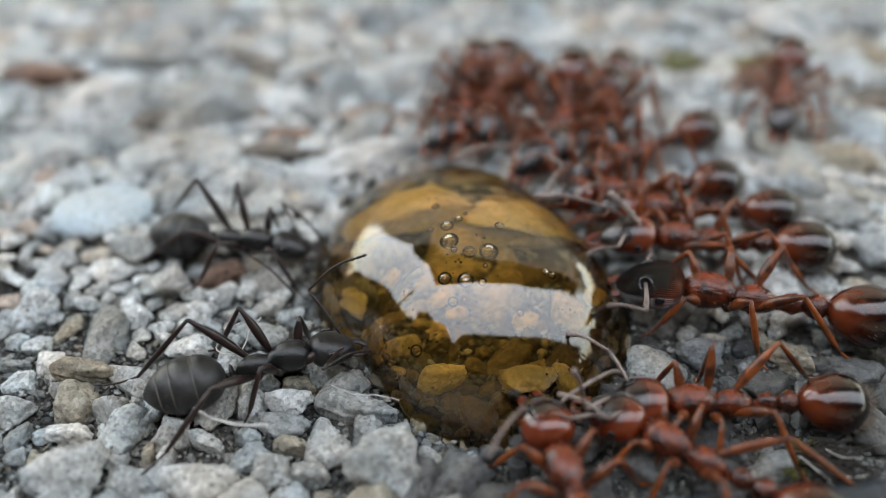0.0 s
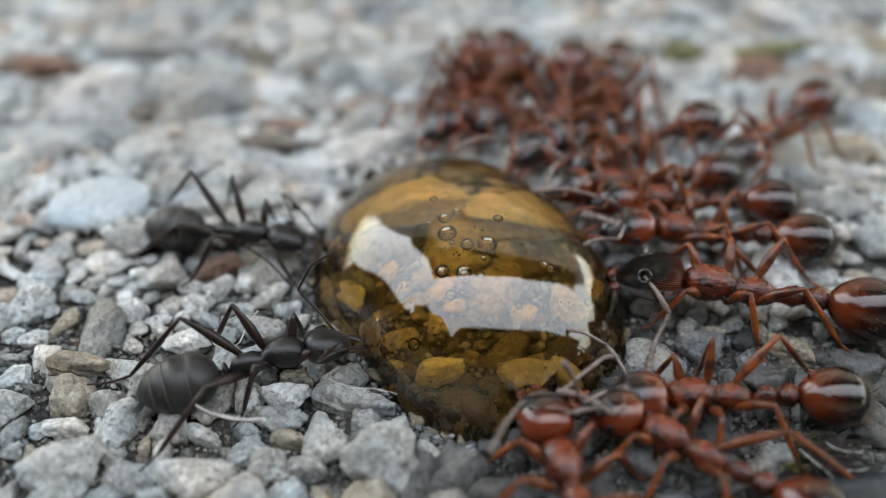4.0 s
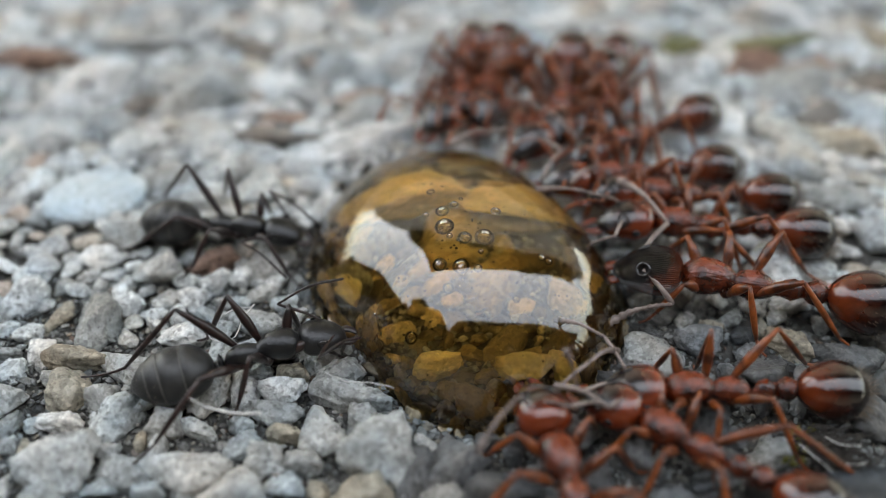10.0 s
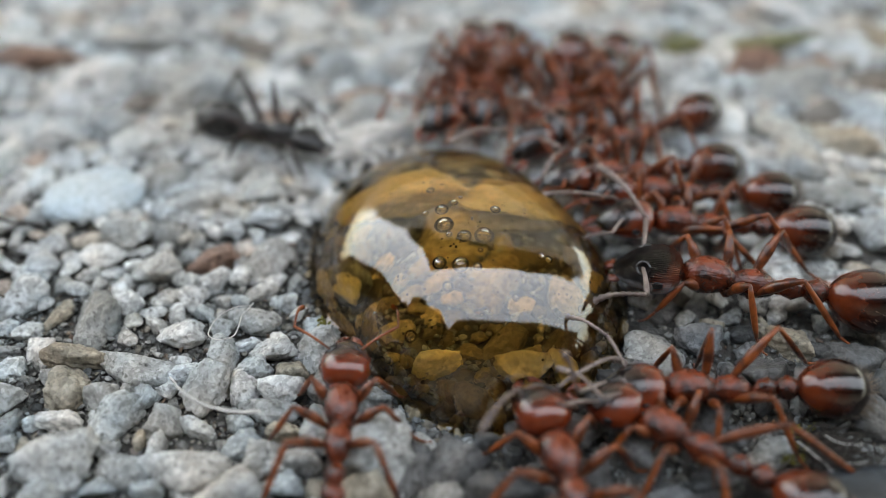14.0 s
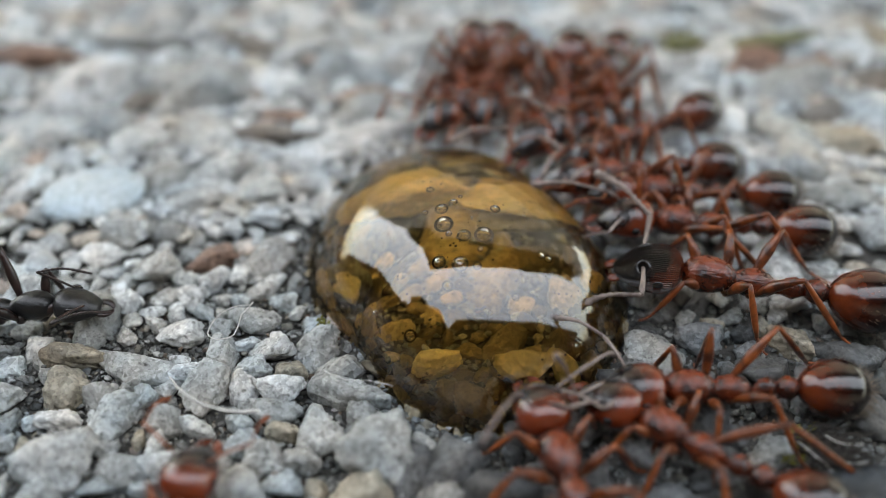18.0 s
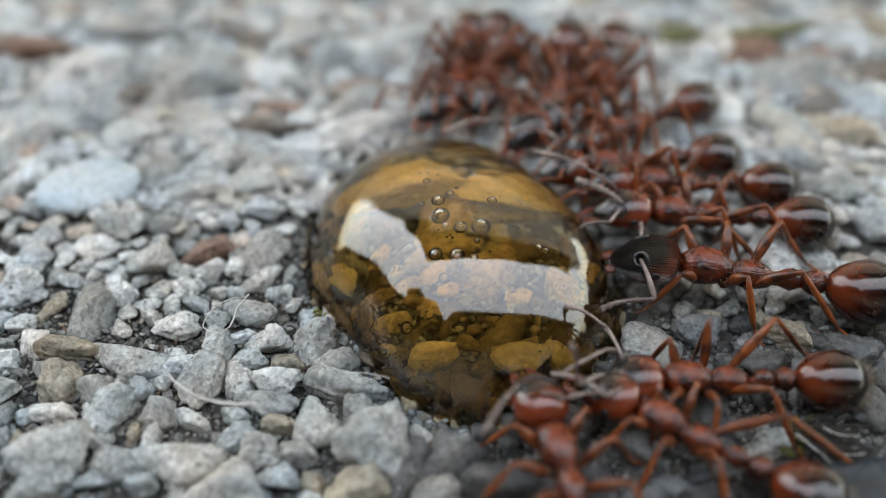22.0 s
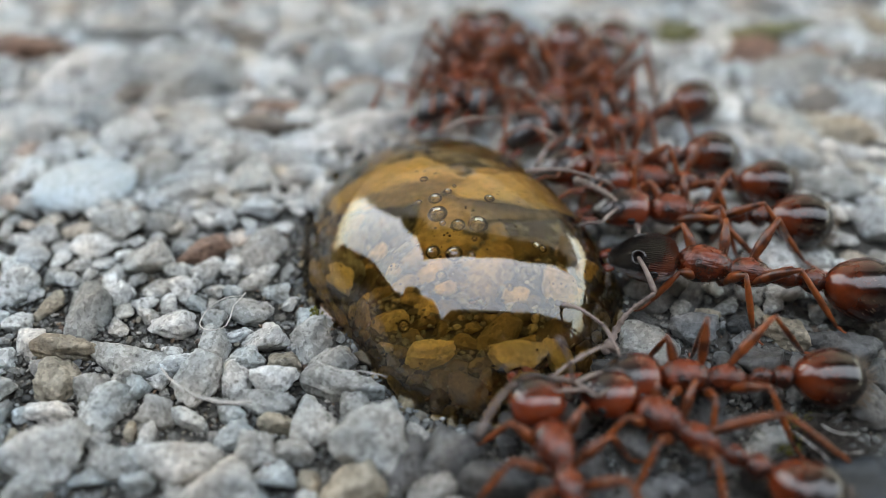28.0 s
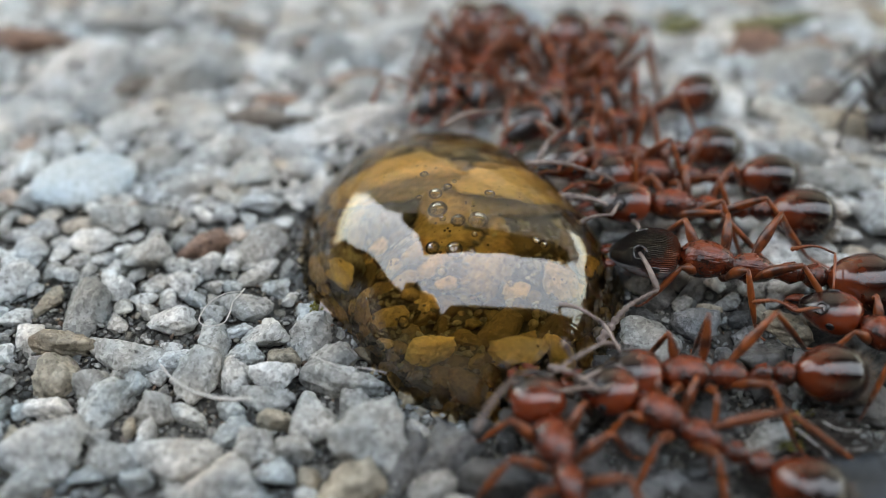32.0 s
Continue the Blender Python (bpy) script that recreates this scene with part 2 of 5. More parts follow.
RED = chitin("red_chitin", (0.014, 0.0026, 0.0012), (0.165, 0.0262, 0.0064), 0.26, 0.2, 9000, 0.1, 0.0, 0.5, None, 0.8)
RED_HEAD = chitin("red_head_chitin", (0.007, 0.0040, 0.0038), (0.150, 0.0225, 0.0058), 0.20, 0.05, 9000, 0.5, 0.08, 0.5, ((0.8, 0, 0.8), 0.0008, 0.0017))
DARK_HEAD = chitin("dark_head_chitin", (0.0045, 0.0032, 0.0032), (0.150, 0.0240, 0.0066), 0.20, 0.05, 9000, 0.0, 1.0, 0.6, ((0.7, 0, 0.9), 0.0005, 0.0013))
RED_GASTER = chitin("red_gaster_chitin", (0.005, 0.0020, 0.0015), (0.135, 0.0225, 0.0058), 0.18, 0.05, 6000, 0.3, 0.0, 0.55, ((1, 0, 0), -0.0002, -0.0018))
RED_LEG = chitin("red_leg_chitin", (0.034, 0.0070, 0.0022), (0.250, 0.0610, 0.0148), 0.32, 0.3, 8000, 0.0, 0.0, 0.45)
GREY_ANTENNA = chitin("brown_antenna_chitin", (0.085, 0.060, 0.052), (0.26, 0.205, 0.180), 0.5, 0.3, 4000, 0.0, 0.0, 0.4)
BLACK = chitin("black_chitin", (0.002, 0.002, 0.0022), (0.008, 0.008, 0.0085), 0.32, 0.4, 9000, 0.0)
BLACK_GASTER = chitin("black_gaster_chitin", (0.012, 0.012, 0.0118), (0.034, 0.0335, 0.032), 0.36, 0.35, 14000, 0.0, 0.0, 0.4)
BLACK_LEG = chitin("dark_leg_chitin", (0.005, 0.0032, 0.0030), (0.026, 0.0092, 0.0070), 0.32, 0.3, 8000, 0.0)
PALE_BAND = material("pale_membrane", (0.07, 0.066, 0.058), 0.5)[0]
EYE = material("eye", (0.012, 0.010, 0.010), 0.15)[0]
HAIR = material("hair", (0.14, 0.105, 0.075), 0.4)[0]


def honey_material():
    m = bpy.data.materials.new("honey")
    m.use_nodes = True
    n, l = m.node_tree.nodes, m.node_tree.links
    n.clear()
    o, clear, shine = n.new("ShaderNodeOutputMaterial"), n.new("ShaderNodeBsdfRefraction"), n.new("ShaderNodeBsdfGlossy")
    clear.inputs["Color"].default_value, clear.inputs["Roughness"].default_value, clear.inputs["IOR"].default_value = (0.85, 0.655, 0.335, 1), 0.0, 1.49
    shine.inputs["Roughness"].default_value = 0.0
    fres, add, mixed = n.new("ShaderNodeFresnel"), n.new("ShaderNodeMath"), n.new("ShaderNodeMixShader")
    fres.inputs["IOR"].default_value = 1.49
    add.use_clamp, add.inputs[1].default_value = True, 0.07
    l.new(fres.outputs[0], add.inputs[0])
    l.new(add.outputs[0], mixed.inputs[0])
    l.new(clear.outputs[0], mixed.inputs[1])
    l.new(shine.outputs[0], mixed.inputs[2])
    l.new(mixed.outputs[0], o.inputs[0])
    return m


HONEY = honey_material()
AIR = material("air_bubble", (1, 1, 1), 0.0)[0]
_b = AIR.node_tree.nodes["Principled BSDF"]
_b.inputs["Transmission Weight"].default_value, _b.inputs["IOR"].default_value = 1.0, 0.72


# ---- mesh tools (millimetres) ----
def finish(bm, name, mat, smooth=True):
    bmesh.ops.recalc_face_normals(bm, faces=bm.faces)
    for v in bm.verts:
        v.co *= U
    me = bpy.data.meshes.new(name)
    bm.to_mesh(me)
    bm.free()
    if smooth:
        me.polygons.foreach_set("use_smooth", [True] * len(me.polygons))
    me.materials.append(mat)
    return me


def part(name, bm, mat, parent, label="", at=(0, 0, 0)):
    ob = new(name, finish(bm, name, mat))
    ob.parent, ob.location = parent, Vector(at) * U
    return tagged(ob, label)


def loft(bm, rows, seg=12):
    """A skin over rows of (centre, half width, half height), closed at both ends."""
    pts = [Vector(r[0]) for r in rows]
    rings, side = [], None
    for i, (c, rw, rh) in enumerate(rows):
        c = Vector(c)
        d = (pts[min(i + 1, len(pts) - 1)] - pts[max(i - 1, 0)]).normalized()
        s = d.cross(Vector((0, 0, 1)))
        if s.length < 0.05:
            s = side or Vector((0, 1, 0))
        s = (s - d * s.dot(d)).normalized()
        if side and s.dot(side) < 0:
            s = -s
        side = s
        u = s.cross(d).normalized()
        rings.append([bm.verts.new(c + s * rw * math.cos(a) + u * rh * math.sin(a)) for a in (2 * math.pi * k / seg for k in range(seg))])
    for a, b in zip(rings, rings[1:]):
        for k in range(seg):
            bm.faces.new((a[k], a[(k + 1) % seg], b[(k + 1) % seg], b[k]))
    bm.faces.new(rings[0])
    bm.faces.new(rings[-1])
    return bm


def spline(points, n):
    """n + 1 points on a smooth curve through points."""
    p = [Vector(q) for q in points]
    p = [p[0] * 2 - p[1]] + p + [p[-1] * 2 - p[-2]]
    out = []
    for k in range(n + 1):
        t = k / n * (len(p) - 3)
        i = min(int(t), len(p) - 4)
        t -= i
        a, b, c, d = p[i:i + 4]
        out.append(0.5 * (2 * b + (c - a) * t + (2 * a - 5 * b + 4 * c - d) * t * t + (3 * b - a - 3 * c + d) * t ** 3))
    return out


def egg(bm, x0, x1, rw, rh, z0=0.0, z1=0.0, power=0.5, skew=0.0, n=14, seg=18):
    """A round body along x from x0 to x1."""
    rows = []
    for k in range(n + 1):
        t = 0.5 - 0.5 * math.cos(math.pi * k / n)
        r = max((4 * t * (1 - t)) ** power, 0.02) * (1 + skew * (t - 0.5))
        rows.append(((x0 + (x1 - x0) * t, 0, z0 + (z1 - z0) * t), rw * r, rh * r))
    return loft(bm, rows, seg)


# ---- the ants: x forward, feet on z = 0, the waist of the thorax at the origin ----
HIPS = [(0.95, 0.34, 1.02), (0.15, 0.36, 0.98), (-0.55, 0.34, 1.0)]
FEET = [(2.5, 2.1), (0.3, 3.0), (-3.0, 2.7)]
KNEES = [1.9, 2.0, 2.3]
REST = {}  # the rest line of each feeler and of its outer half


def leg(parent, i, side, foot, knee, mat, thick=1.0, foot_z=0.0):
    hip = Vector((HIPS[i][0], side * HIPS[i][1], HIPS[i][2]))
    f = Vector((foot[0], foot[1] * side, foot_z)) - hip
    k = Vector((f.x * 0.34, f.y * 0.42, knee - hip.z))
    a = Vector((f.x * 0.72, f.y * 0.76, f.z * 0.66 + 0.02))
    bm = bmesh.new()
    pts = [Vector((0, 0, 0)) + (k * (t / 6.0)) + Vector((0, 0, 0.10 * math.sin(math.pi * t / 6.0))) for t in range(7)]
    w = [0.085, 0.115, 0.165, 0.18, 0.15, 0.10, 0.075]
    loft(bm, [(p, r * thick, r * thick) for p, r in zip(pts, w)], 9)
    femur = part("leg", bm, mat, parent, "", hip)
    bm = bmesh.new()
    pts = [(a - k) * (t / 5.0) for t in range(6)]
    w = [0.065, 0.085, 0.105, 0.105, 0.09, 0.06]
    loft(bm, [(p, r * thick, r * thick) for p, r in zip(pts, w)], 8)
    part("tibia", bm, mat, femur, "", k)
    bm = bmesh.new()
    rows = []
    for s in range(5):
        for t, r in ((0.0, 0.045), (0.85, 0.055), (0.95, 0.04)):
            q = (s + t) / 5.0
            rows.append(((f - a) * q + Vector((0, 0, -0.12 * math.sin(math.pi * q))), r * thick * (1 - 0.3 * q), r * thick * (1 - 0.3 * q)))
    loft(bm, rows, 6)
    part("tarsus", bm, mat, femur, "", a)
    return femur


def antenna(parent, side, base, elbow, tip, mat, club, thick=1.0):
    e, t = Vector(elbow), Vector(tip)
    bm = bmesh.new()
    pts = spline([(0, 0, 0), e * 0.5 + Vector((0, 0, 0.07)), e], 6)
    loft(bm, [(p, r * thick, r * thick) for p, r in zip(pts, (0.045, 0.045, 0.048, 0.052, 0.058, 0.064, 0.05))], 8)
    ob = part("antenna", bm, mat, parent, "", base)
    REST[ob.name] = e
    bm = bmesh.new()
    mid = (t - e) * 0.5 + Vector((0, 0, 0.26))
    n = 11
    pts = spline([(0, 0, 0), mid, t - e], n * 3)
    rows = []
    for i, p in enumerate(pts):
        q = i / (n * 3)
        r = (0.052 + club * max(0, q - 0.45)) * (0.66 if i % 3 == 0 else 1.05)
        if q > 0.93:
            r *= 0.45 if q > 0.98 else 0.8
        rows.append((p, r * thick, r * thick))
    loft(bm, rows, 8)
    REST[part("funiculus", bm, mat, ob, "", e).name] = t - e
    return ob


def hairs(bm, rng, count, x0, x1, z, rw, rh, length, back=0.6):
    for _ in range(count):
        t = rng.uniform(0.0, 1.0)
        a = rng.uniform(0, 2 * math.pi)
        x = x0 + (x1 - x0) * t
        r = max(4 * t * (1 - t), 0.05) ** 0.5
        p = Vector((x, rw * r * math.cos(a), z + rh * r * math.sin(a)))
        d = Vector((-back + rng.uniform(-0.2, 0.2) - 1.2 * max(0, 0.3 - t), math.cos(a), math.sin(a))).normalized()
        e = p + d * length * rng.uniform(0.6, 1.1)
        s = d.orthogonal().normalized() * 0.013
        u = d.cross(s).normalized() * 0.013
        v = [bm.verts.new(q) for q in (p + s, p - s * 0.5 + u, p - s * 0.5 - u, e)]
        for f in ((0, 1, 3), (1, 2, 3), (2, 0, 3)):
            bm.faces.new([v[i] for i in f])


def red_ant(label, feet=(), knees=(), head=(0, 0, 0), elbows=None, tips=None, gaster=(0, 0), seed=0, name="red_ant", cuticle=None, thick=1.1):
    """feet: six places (left front, mid, hind, right front, mid, hind). head: roll, pitch, yaw of the head. Returns the ant and its moving parts."""
    rng = random.Random(seed)
    ant = tagged(new(name), label, "ant", "red ants")
    ant.empty_display_size = 0.001
    # thorax
    bm = bmesh.new()
    prof = [(1.62, 1.32, 0.16, 0.16), (1.50, 1.33, 0.36, 0.34), (1.25, 1.36, 0.54, 0.49), (0.95, 1.39, 0.61, 0.55), (0.62, 1.38, 0.58, 0.53), (0.34, 1.33, 0.48, 0.46), (0.14, 1.26, 0.37, 0.37),
            (0.02, 1.21, 0.32, 0.32), (-0.10, 1.21, 0.33, 0.33), (-0.32, 1.25, 0.43, 0.42), (-0.62, 1.26, 0.46, 0.43), (-0.92, 1.19, 0.39, 0.38), (-1.14, 1.08, 0.26, 0.26), (-1.26, 1.04, 0.14, 0.14)]
    rows = [((x, 0, z - 0.03), w * 0.98, h * 1.06) for x, z, w, h in prof]
    loft(bm, rows, 20)
    thorax = part("thorax", bm, RED, ant)
    bm = bmesh.new()
    hairs(bm, rng, 50, -1.1, 1.5, 1.28, 0.50, 0.48, 0.22, 0.2)
    part("hairs", bm, HAIR, thorax)
    for i, (x, y, z) in enumerate(HIPS):
        for s in (1, -1):
            bm = bmesh.new()
            loft(bm, [((x + 0.05, s * (y - 0.16), z + 0.12), 0.16, 0.16), ((x + 0.03, s * (y - 0.05), z + 0.02), 0.20, 0.20), ((x, s * (y + 0.02), z - 0.08), 0.13, 0.13)], 9)
            part("coxa", bm, RED_LEG, thorax)
    # waist
    bm = bmesh.new()
    loft(bm, [((-1.20, 0, 1.05), 0.12, 0.12), ((-1.42, 0, 1.06), 0.15, 0.16), ((-1.60, 0, 1.17), 0.30, 0.34), ((-1.78, 0, 1.20), 0.34, 0.38), ((-1.94, 0, 1.14), 0.27, 0.29), ((-2.06, 0, 1.06), 0.14, 0.14), ((-2.14, 0, 1.05), 0.12, 0.12)], 14)
    part("petiole", bm, RED, ant)
    bm = bmesh.new()
    loft(bm, [((-2.08, 0, 1.06), 0.13, 0.13), ((-2.22, 0, 1.13), 0.32, 0.31), ((-2.46, 0, 1.18), 0.42, 0.42), ((-2.68, 0, 1.14), 0.33, 0.33), ((-2.80, 0, 1.10), 0.17, 0.17), ((-2.88, 0, 1.10), 0.15, 0.15)], 14)
    part("postpetiole", bm, RED, ant)
    # gaster
    bm = bmesh.new()
    prof = [(0.0, 0.16), (0.06, 0.40), (0.16, 0.66), (0.32, 0.88), (0.48, 0.985), (0.575, 1.0), (0.59, 0.975), (0.62, 0.985), (0.74, 0.90), (0.77, 0.86), (0.785, 0.83), (0.86, 0.68), (0.885, 0.62), (0.94, 0.42), (0.985, 0.20), (1.0, 0.06)]
    loft(bm, [((-2.4 * t, 0, -0.10 * t - 0.12 * t * t), 1.04 * r, 0.97 * r) for t, r in prof], 24)
    g = part("gaster", bm, RED_GASTER, ant, "glossy red-brown gaster with dark hind edge", (-2.78, 0, 1.14))
    g.rotation_euler = (0, radians(gaster[0]), radians(gaster[1]))
    bm = bmesh.new()
    hairs(bm, rng, 130, -2.44, -0.4, -0.12, 0.98, 0.91, 0.26)
    hairs(bm, rng, 260, -2.46, -1.5, -0.26, 0.66, 0.62, 0.48, 0.9)
    part("hairs", bm, HAIR, g)
    # head
    neck = (1.60, 0, 1.32)
    bm = bmesh.new()
    prof = [(0.0, 0.0, 0.28, 0.26), (0.05, 0.01, 0.48, 0.42), (0.15, 0.02, 0.64, 0.56), (0.32, 0.04, 0.77, 0.67), (0.58, 0.05, 0.85, 0.73), (0.88, 0.03, 0.86, 0.71), (1.18, -0.01, 0.80, 0.63), (1.45, -0.06, 0.68, 0.52), (1.70, -0.12, 0.53, 0.38), (1.92, -0.18, 0.38, 0.25), (2.04, -0.21, 0.24, 0.14)]
    loft(bm, [((x, 0, z), w, h) for x, z, w, h in prof], 26)
    h = part("head", bm, cuticle or RED_HEAD, ant, "red-brown head with fine lengthwise ridges", neck)
    h.rotation_euler = [radians(a) for a in head]
    for s in (1, -1):
        bm = bmesh.new()
        bmesh.ops.create_icosphere(bm, subdivisions=2, radius=0.15)
        for v in bm.verts:
            v.co = Vector((v.co.x * 1.15, v.co.y * 0.5, v.co.z))
        part("eye", bm, EYE, h, "", (0.72, s * 0.82, 0.10))
        bm = bmesh.new()
        d = Vector((0.40, s * 0.62, 0.66)).normalized()
        u, v = d.orthogonal().normalized(), d.cross(d.orthogonal()).normalized()
        ring = [u * 0.20 * math.cos(k * 0.3927) + v * 0.20 * math.sin(k * 0.3927) for k in range(16)]
        tube = [[bm.verts.new(c + (c.normalized() * math.cos(a) + d * math.sin(a)) * 0.07) for a in (0, 1.257, 2.513, 3.770, 5.027)] for c in ring]
        for k in range(16):
            for q in range(5):
                bm.faces.new((tube[k][q], tube[(k + 1) % 16][q], tube[(k + 1) % 16][(q + 1) % 5], tube[k][(q + 1) % 5]))
        part("antenna_socket", bm, EYE, h, "dark rim of the antenna socket", (1.20, s * 0.50, 0.44))
        bm = bmesh.new()
        pts = spline([(1.84, s * 0.28, -0.22), (2.12, s * 0.31, -0.28), (2.38, s * 0.18, -0.34), (2.52, s * 0.02, -0.36)], 6)
        loft(bm, [(p, w, w * 0.55) for p, w in zip(pts, (0.16, 0.19, 0.19, 0.17, 0.14, 0.10, 0.04))], 8)
        part("mandible", bm, RED, h)
    feel = []
    for j, s in enumerate((1, -1)):
        el = elbows[j] if elbows else (0.55, s * 1.25, 0.55)
        tp = tips[j] if tips else (2.0, s * 1.15, 0.0)
        feel.append(antenna(h, s, (1.20, s * 0.50, 0.44), el, tp, GREY_ANTENNA if elbows else RED_LEG, 0.13, thick if elbows else 0.85))
    legs = []
    for j in range(6):
        i, s = j % 3, 1 if j < 3 else -1
        fx, fy, fz = feet[j] if j < len(feet) and feet[j] else (*FEET[i], 0.0)
        kn = knees[j] if j < len(knees) and knees[j] else KNEES[i]
        legs.append(leg(ant, i, s, (fx + rng.uniform(-.25, .25), fy + rng.uniform(-.2, .2)), kn, RED_LEG, 1.0, fz))
    return ant, legs, feel, h, g


def black_ant(label, feet=(), knees=(), head=(0, 0, 0), elbows=None, tips=None, gaster=(0, 0), seed=0):
    rng = random.Random(seed)
    ant = tagged(new("black_ant"), label, "ant", "black ants")
    ant.empty_display_size = 0.001
    bm = bmesh.new()
    prof = [(1.38, 1.22, 0.14, 0.14), (1.26, 1.24, 0.32, 0.32), (1.02, 1.30, 0.47, 0.46), (0.72, 1.34, 0.50, 0.48), (0.40, 1.33, 0.42, 0.44), (0.16, 1.26, 0.31, 0.36), (-0.02, 1.20, 0.27, 0.30), (-0.14, 1.18, 0.28, 0.32),
            (-0.40, 1.20, 0.36, 0.40), (-0.72, 1.18, 0.36, 0.40), (-0.96, 1.06, 0.30, 0.34), (-1.12, 0.96, 0.20, 0.22), (-1.20, 0.92, 0.10, 0.12)]
    loft(bm, [((x, 0, z), w * 1.14, h * 1.10) for x, z, w, h in prof], 20)
    thorax = part("thorax", bm, BLACK, ant)
    for i, (x, y, z) in enumerate(HIPS):
        for s in (1, -1):
            bm = bmesh.new()
            loft(bm, [((x + 0.05, s * (y - 0.16), z + 0.12), 0.16, 0.18), ((x + 0.03, s * (y - 0.05), z + 0.0), 0.20, 0.22), ((x, s * (y + 0.02), z - 0.12), 0.13, 0.13)], 9)
            part("coxa", bm, BLACK_LEG, thorax)
    bm = bmesh.new()
    loft(bm, [((-1.36, 0, 0.84), 0.18, 0.12), ((-1.36, 0, 1.02), 0.24, 0.13), ((-1.38, 0, 1.24), 0.25, 0.10), ((-1.40, 0, 1.40), 0.16, 0.05)], 12)
    part("petiole", bm, BLACK, ant)
    bm = bmesh.new()
    loft(bm, [((-1.10, 0, 0.95), 0.13, 0.13), ((-1.35, 0, 0.95), 0.16, 0.14), ((-1.66, 0, 1.0), 0.14, 0.14)], 10)
    part("waist", bm, BLACK, ant)
    bm = bmesh.new()
    prof = [(0.0, 0.16), (0.03, 0.42), (0.10, 0.68), (0.22, 0.90), (0.33, 0.985), (0.342, 0.945), (0.38, 0.985), (0.50, 1.0), (0.60, 0.97), (0.612, 0.915), (0.65, 0.93), (0.76, 0.80), (0.775, 0.755), (0.80, 0.74), (0.90, 0.50), (0.96, 0.28), (1.0, 0.07)]
    loft(bm, [((-2.8 * t, 0, -0.12 * t - 0.1 * t * t), 1.03 * r, 0.93 * r) for t, r in prof], 24)
    g = part("gaster", bm, BLACK_GASTER, ant, "dark grey banded gaster with a satin sheen", (-1.60, 0, 1.08))
    g.rotation_euler = (0, radians(gaster[0]), radians(gaster[1]))
    for t in (0.352, 0.625, 0.79):
        bm = bmesh.new()
        ring = []
        for u in (t - 0.008, t - 0.006, t + 0.004, t + 0.012, t + 0.014):
            k = next(i for i, p in enumerate(prof) if p[0] >= u)
            (ta, ra), (tb, rb) = prof[k - 1], prof[k]
            r = ra + (rb - ra) * (u - ta) / (tb - ta) + (0.008 if t - 0.007 < u < t + 0.013 else -0.03)
            ring.append(((-2.8 * u, 0, -0.12 * u - 0.1 * u * u), 1.03 * r, 0.93 * r))
        loft(bm, ring, 24)
        part("band", bm, PALE_BAND, g, "thin pale membrane")
    bm = bmesh.new()
    hairs(bm, rng, 60, -2.8, -1.2, -0.15, 1.0, 0.95, 0.16)
    part("hairs", bm, HAIR, g)
    neck = (1.36, 0, 1.24)
    bm = bmesh.new()
    prof = [(0.0, 0.0, 0.26, 0.24), (0.07, 0.0, 0.46, 0.38), (0.22, 0.01, 0.62, 0.50), (0.46, 0.02, 0.70, 0.56), (0.76, 0.0, 0.70, 0.54), (1.02, -0.04, 0.64, 0.46), (1.26, -0.10, 0.54, 0.36), (1.44, -0.15, 0.43, 0.26), (1.56, -0.18, 0.33, 0.16), (1.60, -0.19, 0.24, 0.08)]
    loft(bm, [((x, 0, z), w, h) for x, z, w, h in prof], 24)
    h = part("head", bm, BLACK, ant, "", neck)
    h.rotation_euler = [radians(a) for a in head]
    for s in (1, -1):
        bm = bmesh.new()
        bmesh.ops.create_icosphere(bm, subdivisions=2, radius=0.19)
        for v in bm.verts:
            v.co = Vector((v.co.x * 1.15, v.co.y * 0.55, v.co.z))
        part("eye", bm, EYE, h, "", (0.72, s * 0.60, 0.24))
        bm = bmesh.new()
        pts = spline([(1.46, s * 0.28, -0.20), (1.72, s * 0.32, -0.24), (1.94, s * 0.18, -0.28), (2.0, s * 0.02, -0.30)], 6)
        loft(bm, [(p, w, w * 0.55) for p, w in zip(pts, (0.13, 0.15, 0.15, 0.14, 0.11, 0.08, 0.04))], 8)
        part("mandible", bm, BLACK_LEG, h)
    feel = []
    for j, s in enumerate((1, -1)):
        el = elbows[j] if elbows else (0.9, s * 1.2, 0.8)
        tp = tips[j] if tips else (2.3, s * 1.2, -0.3)
        feel.append(antenna(h, s, (1.20, s * 0.26, 0.22), el, tp, BLACK_LEG, 0.02, 0.9))
    legs = []
    for j in range(6):
        i, s = j % 3, 1 if j < 3 else -1
        fx, fy, fz = feet[j] if j < len(feet) and feet[j] else (*FEET[i], 0.0)
        kn = knees[j] if j < len(knees) and knees[j] else KNEES[i] + 0.2
        legs.append(leg(ant, i, s, (fx, fy), kn, BLACK_LEG, 1.0, fz))
    return ant, legs, feel, h, g


def put(ant, x, y, turn, size, z=0.0, pitch=0.0, roll=0.0):
    """Stands an ant on the ground at x, y (millimetres), facing turn degrees."""
    ant.matrix_basis = pose(x * U, y * U, z * U, roll, pitch, turn) @ Matrix.Diagonal((size, size, size, 1))


# ---- ground ----
def ground_height(x, y):
    return 0.16 * noise.noise((x * 0.35, y * 0.35, 0.0)) + 0.10 * noise.noise((x * 1.3, y * 1.3, 3.0))


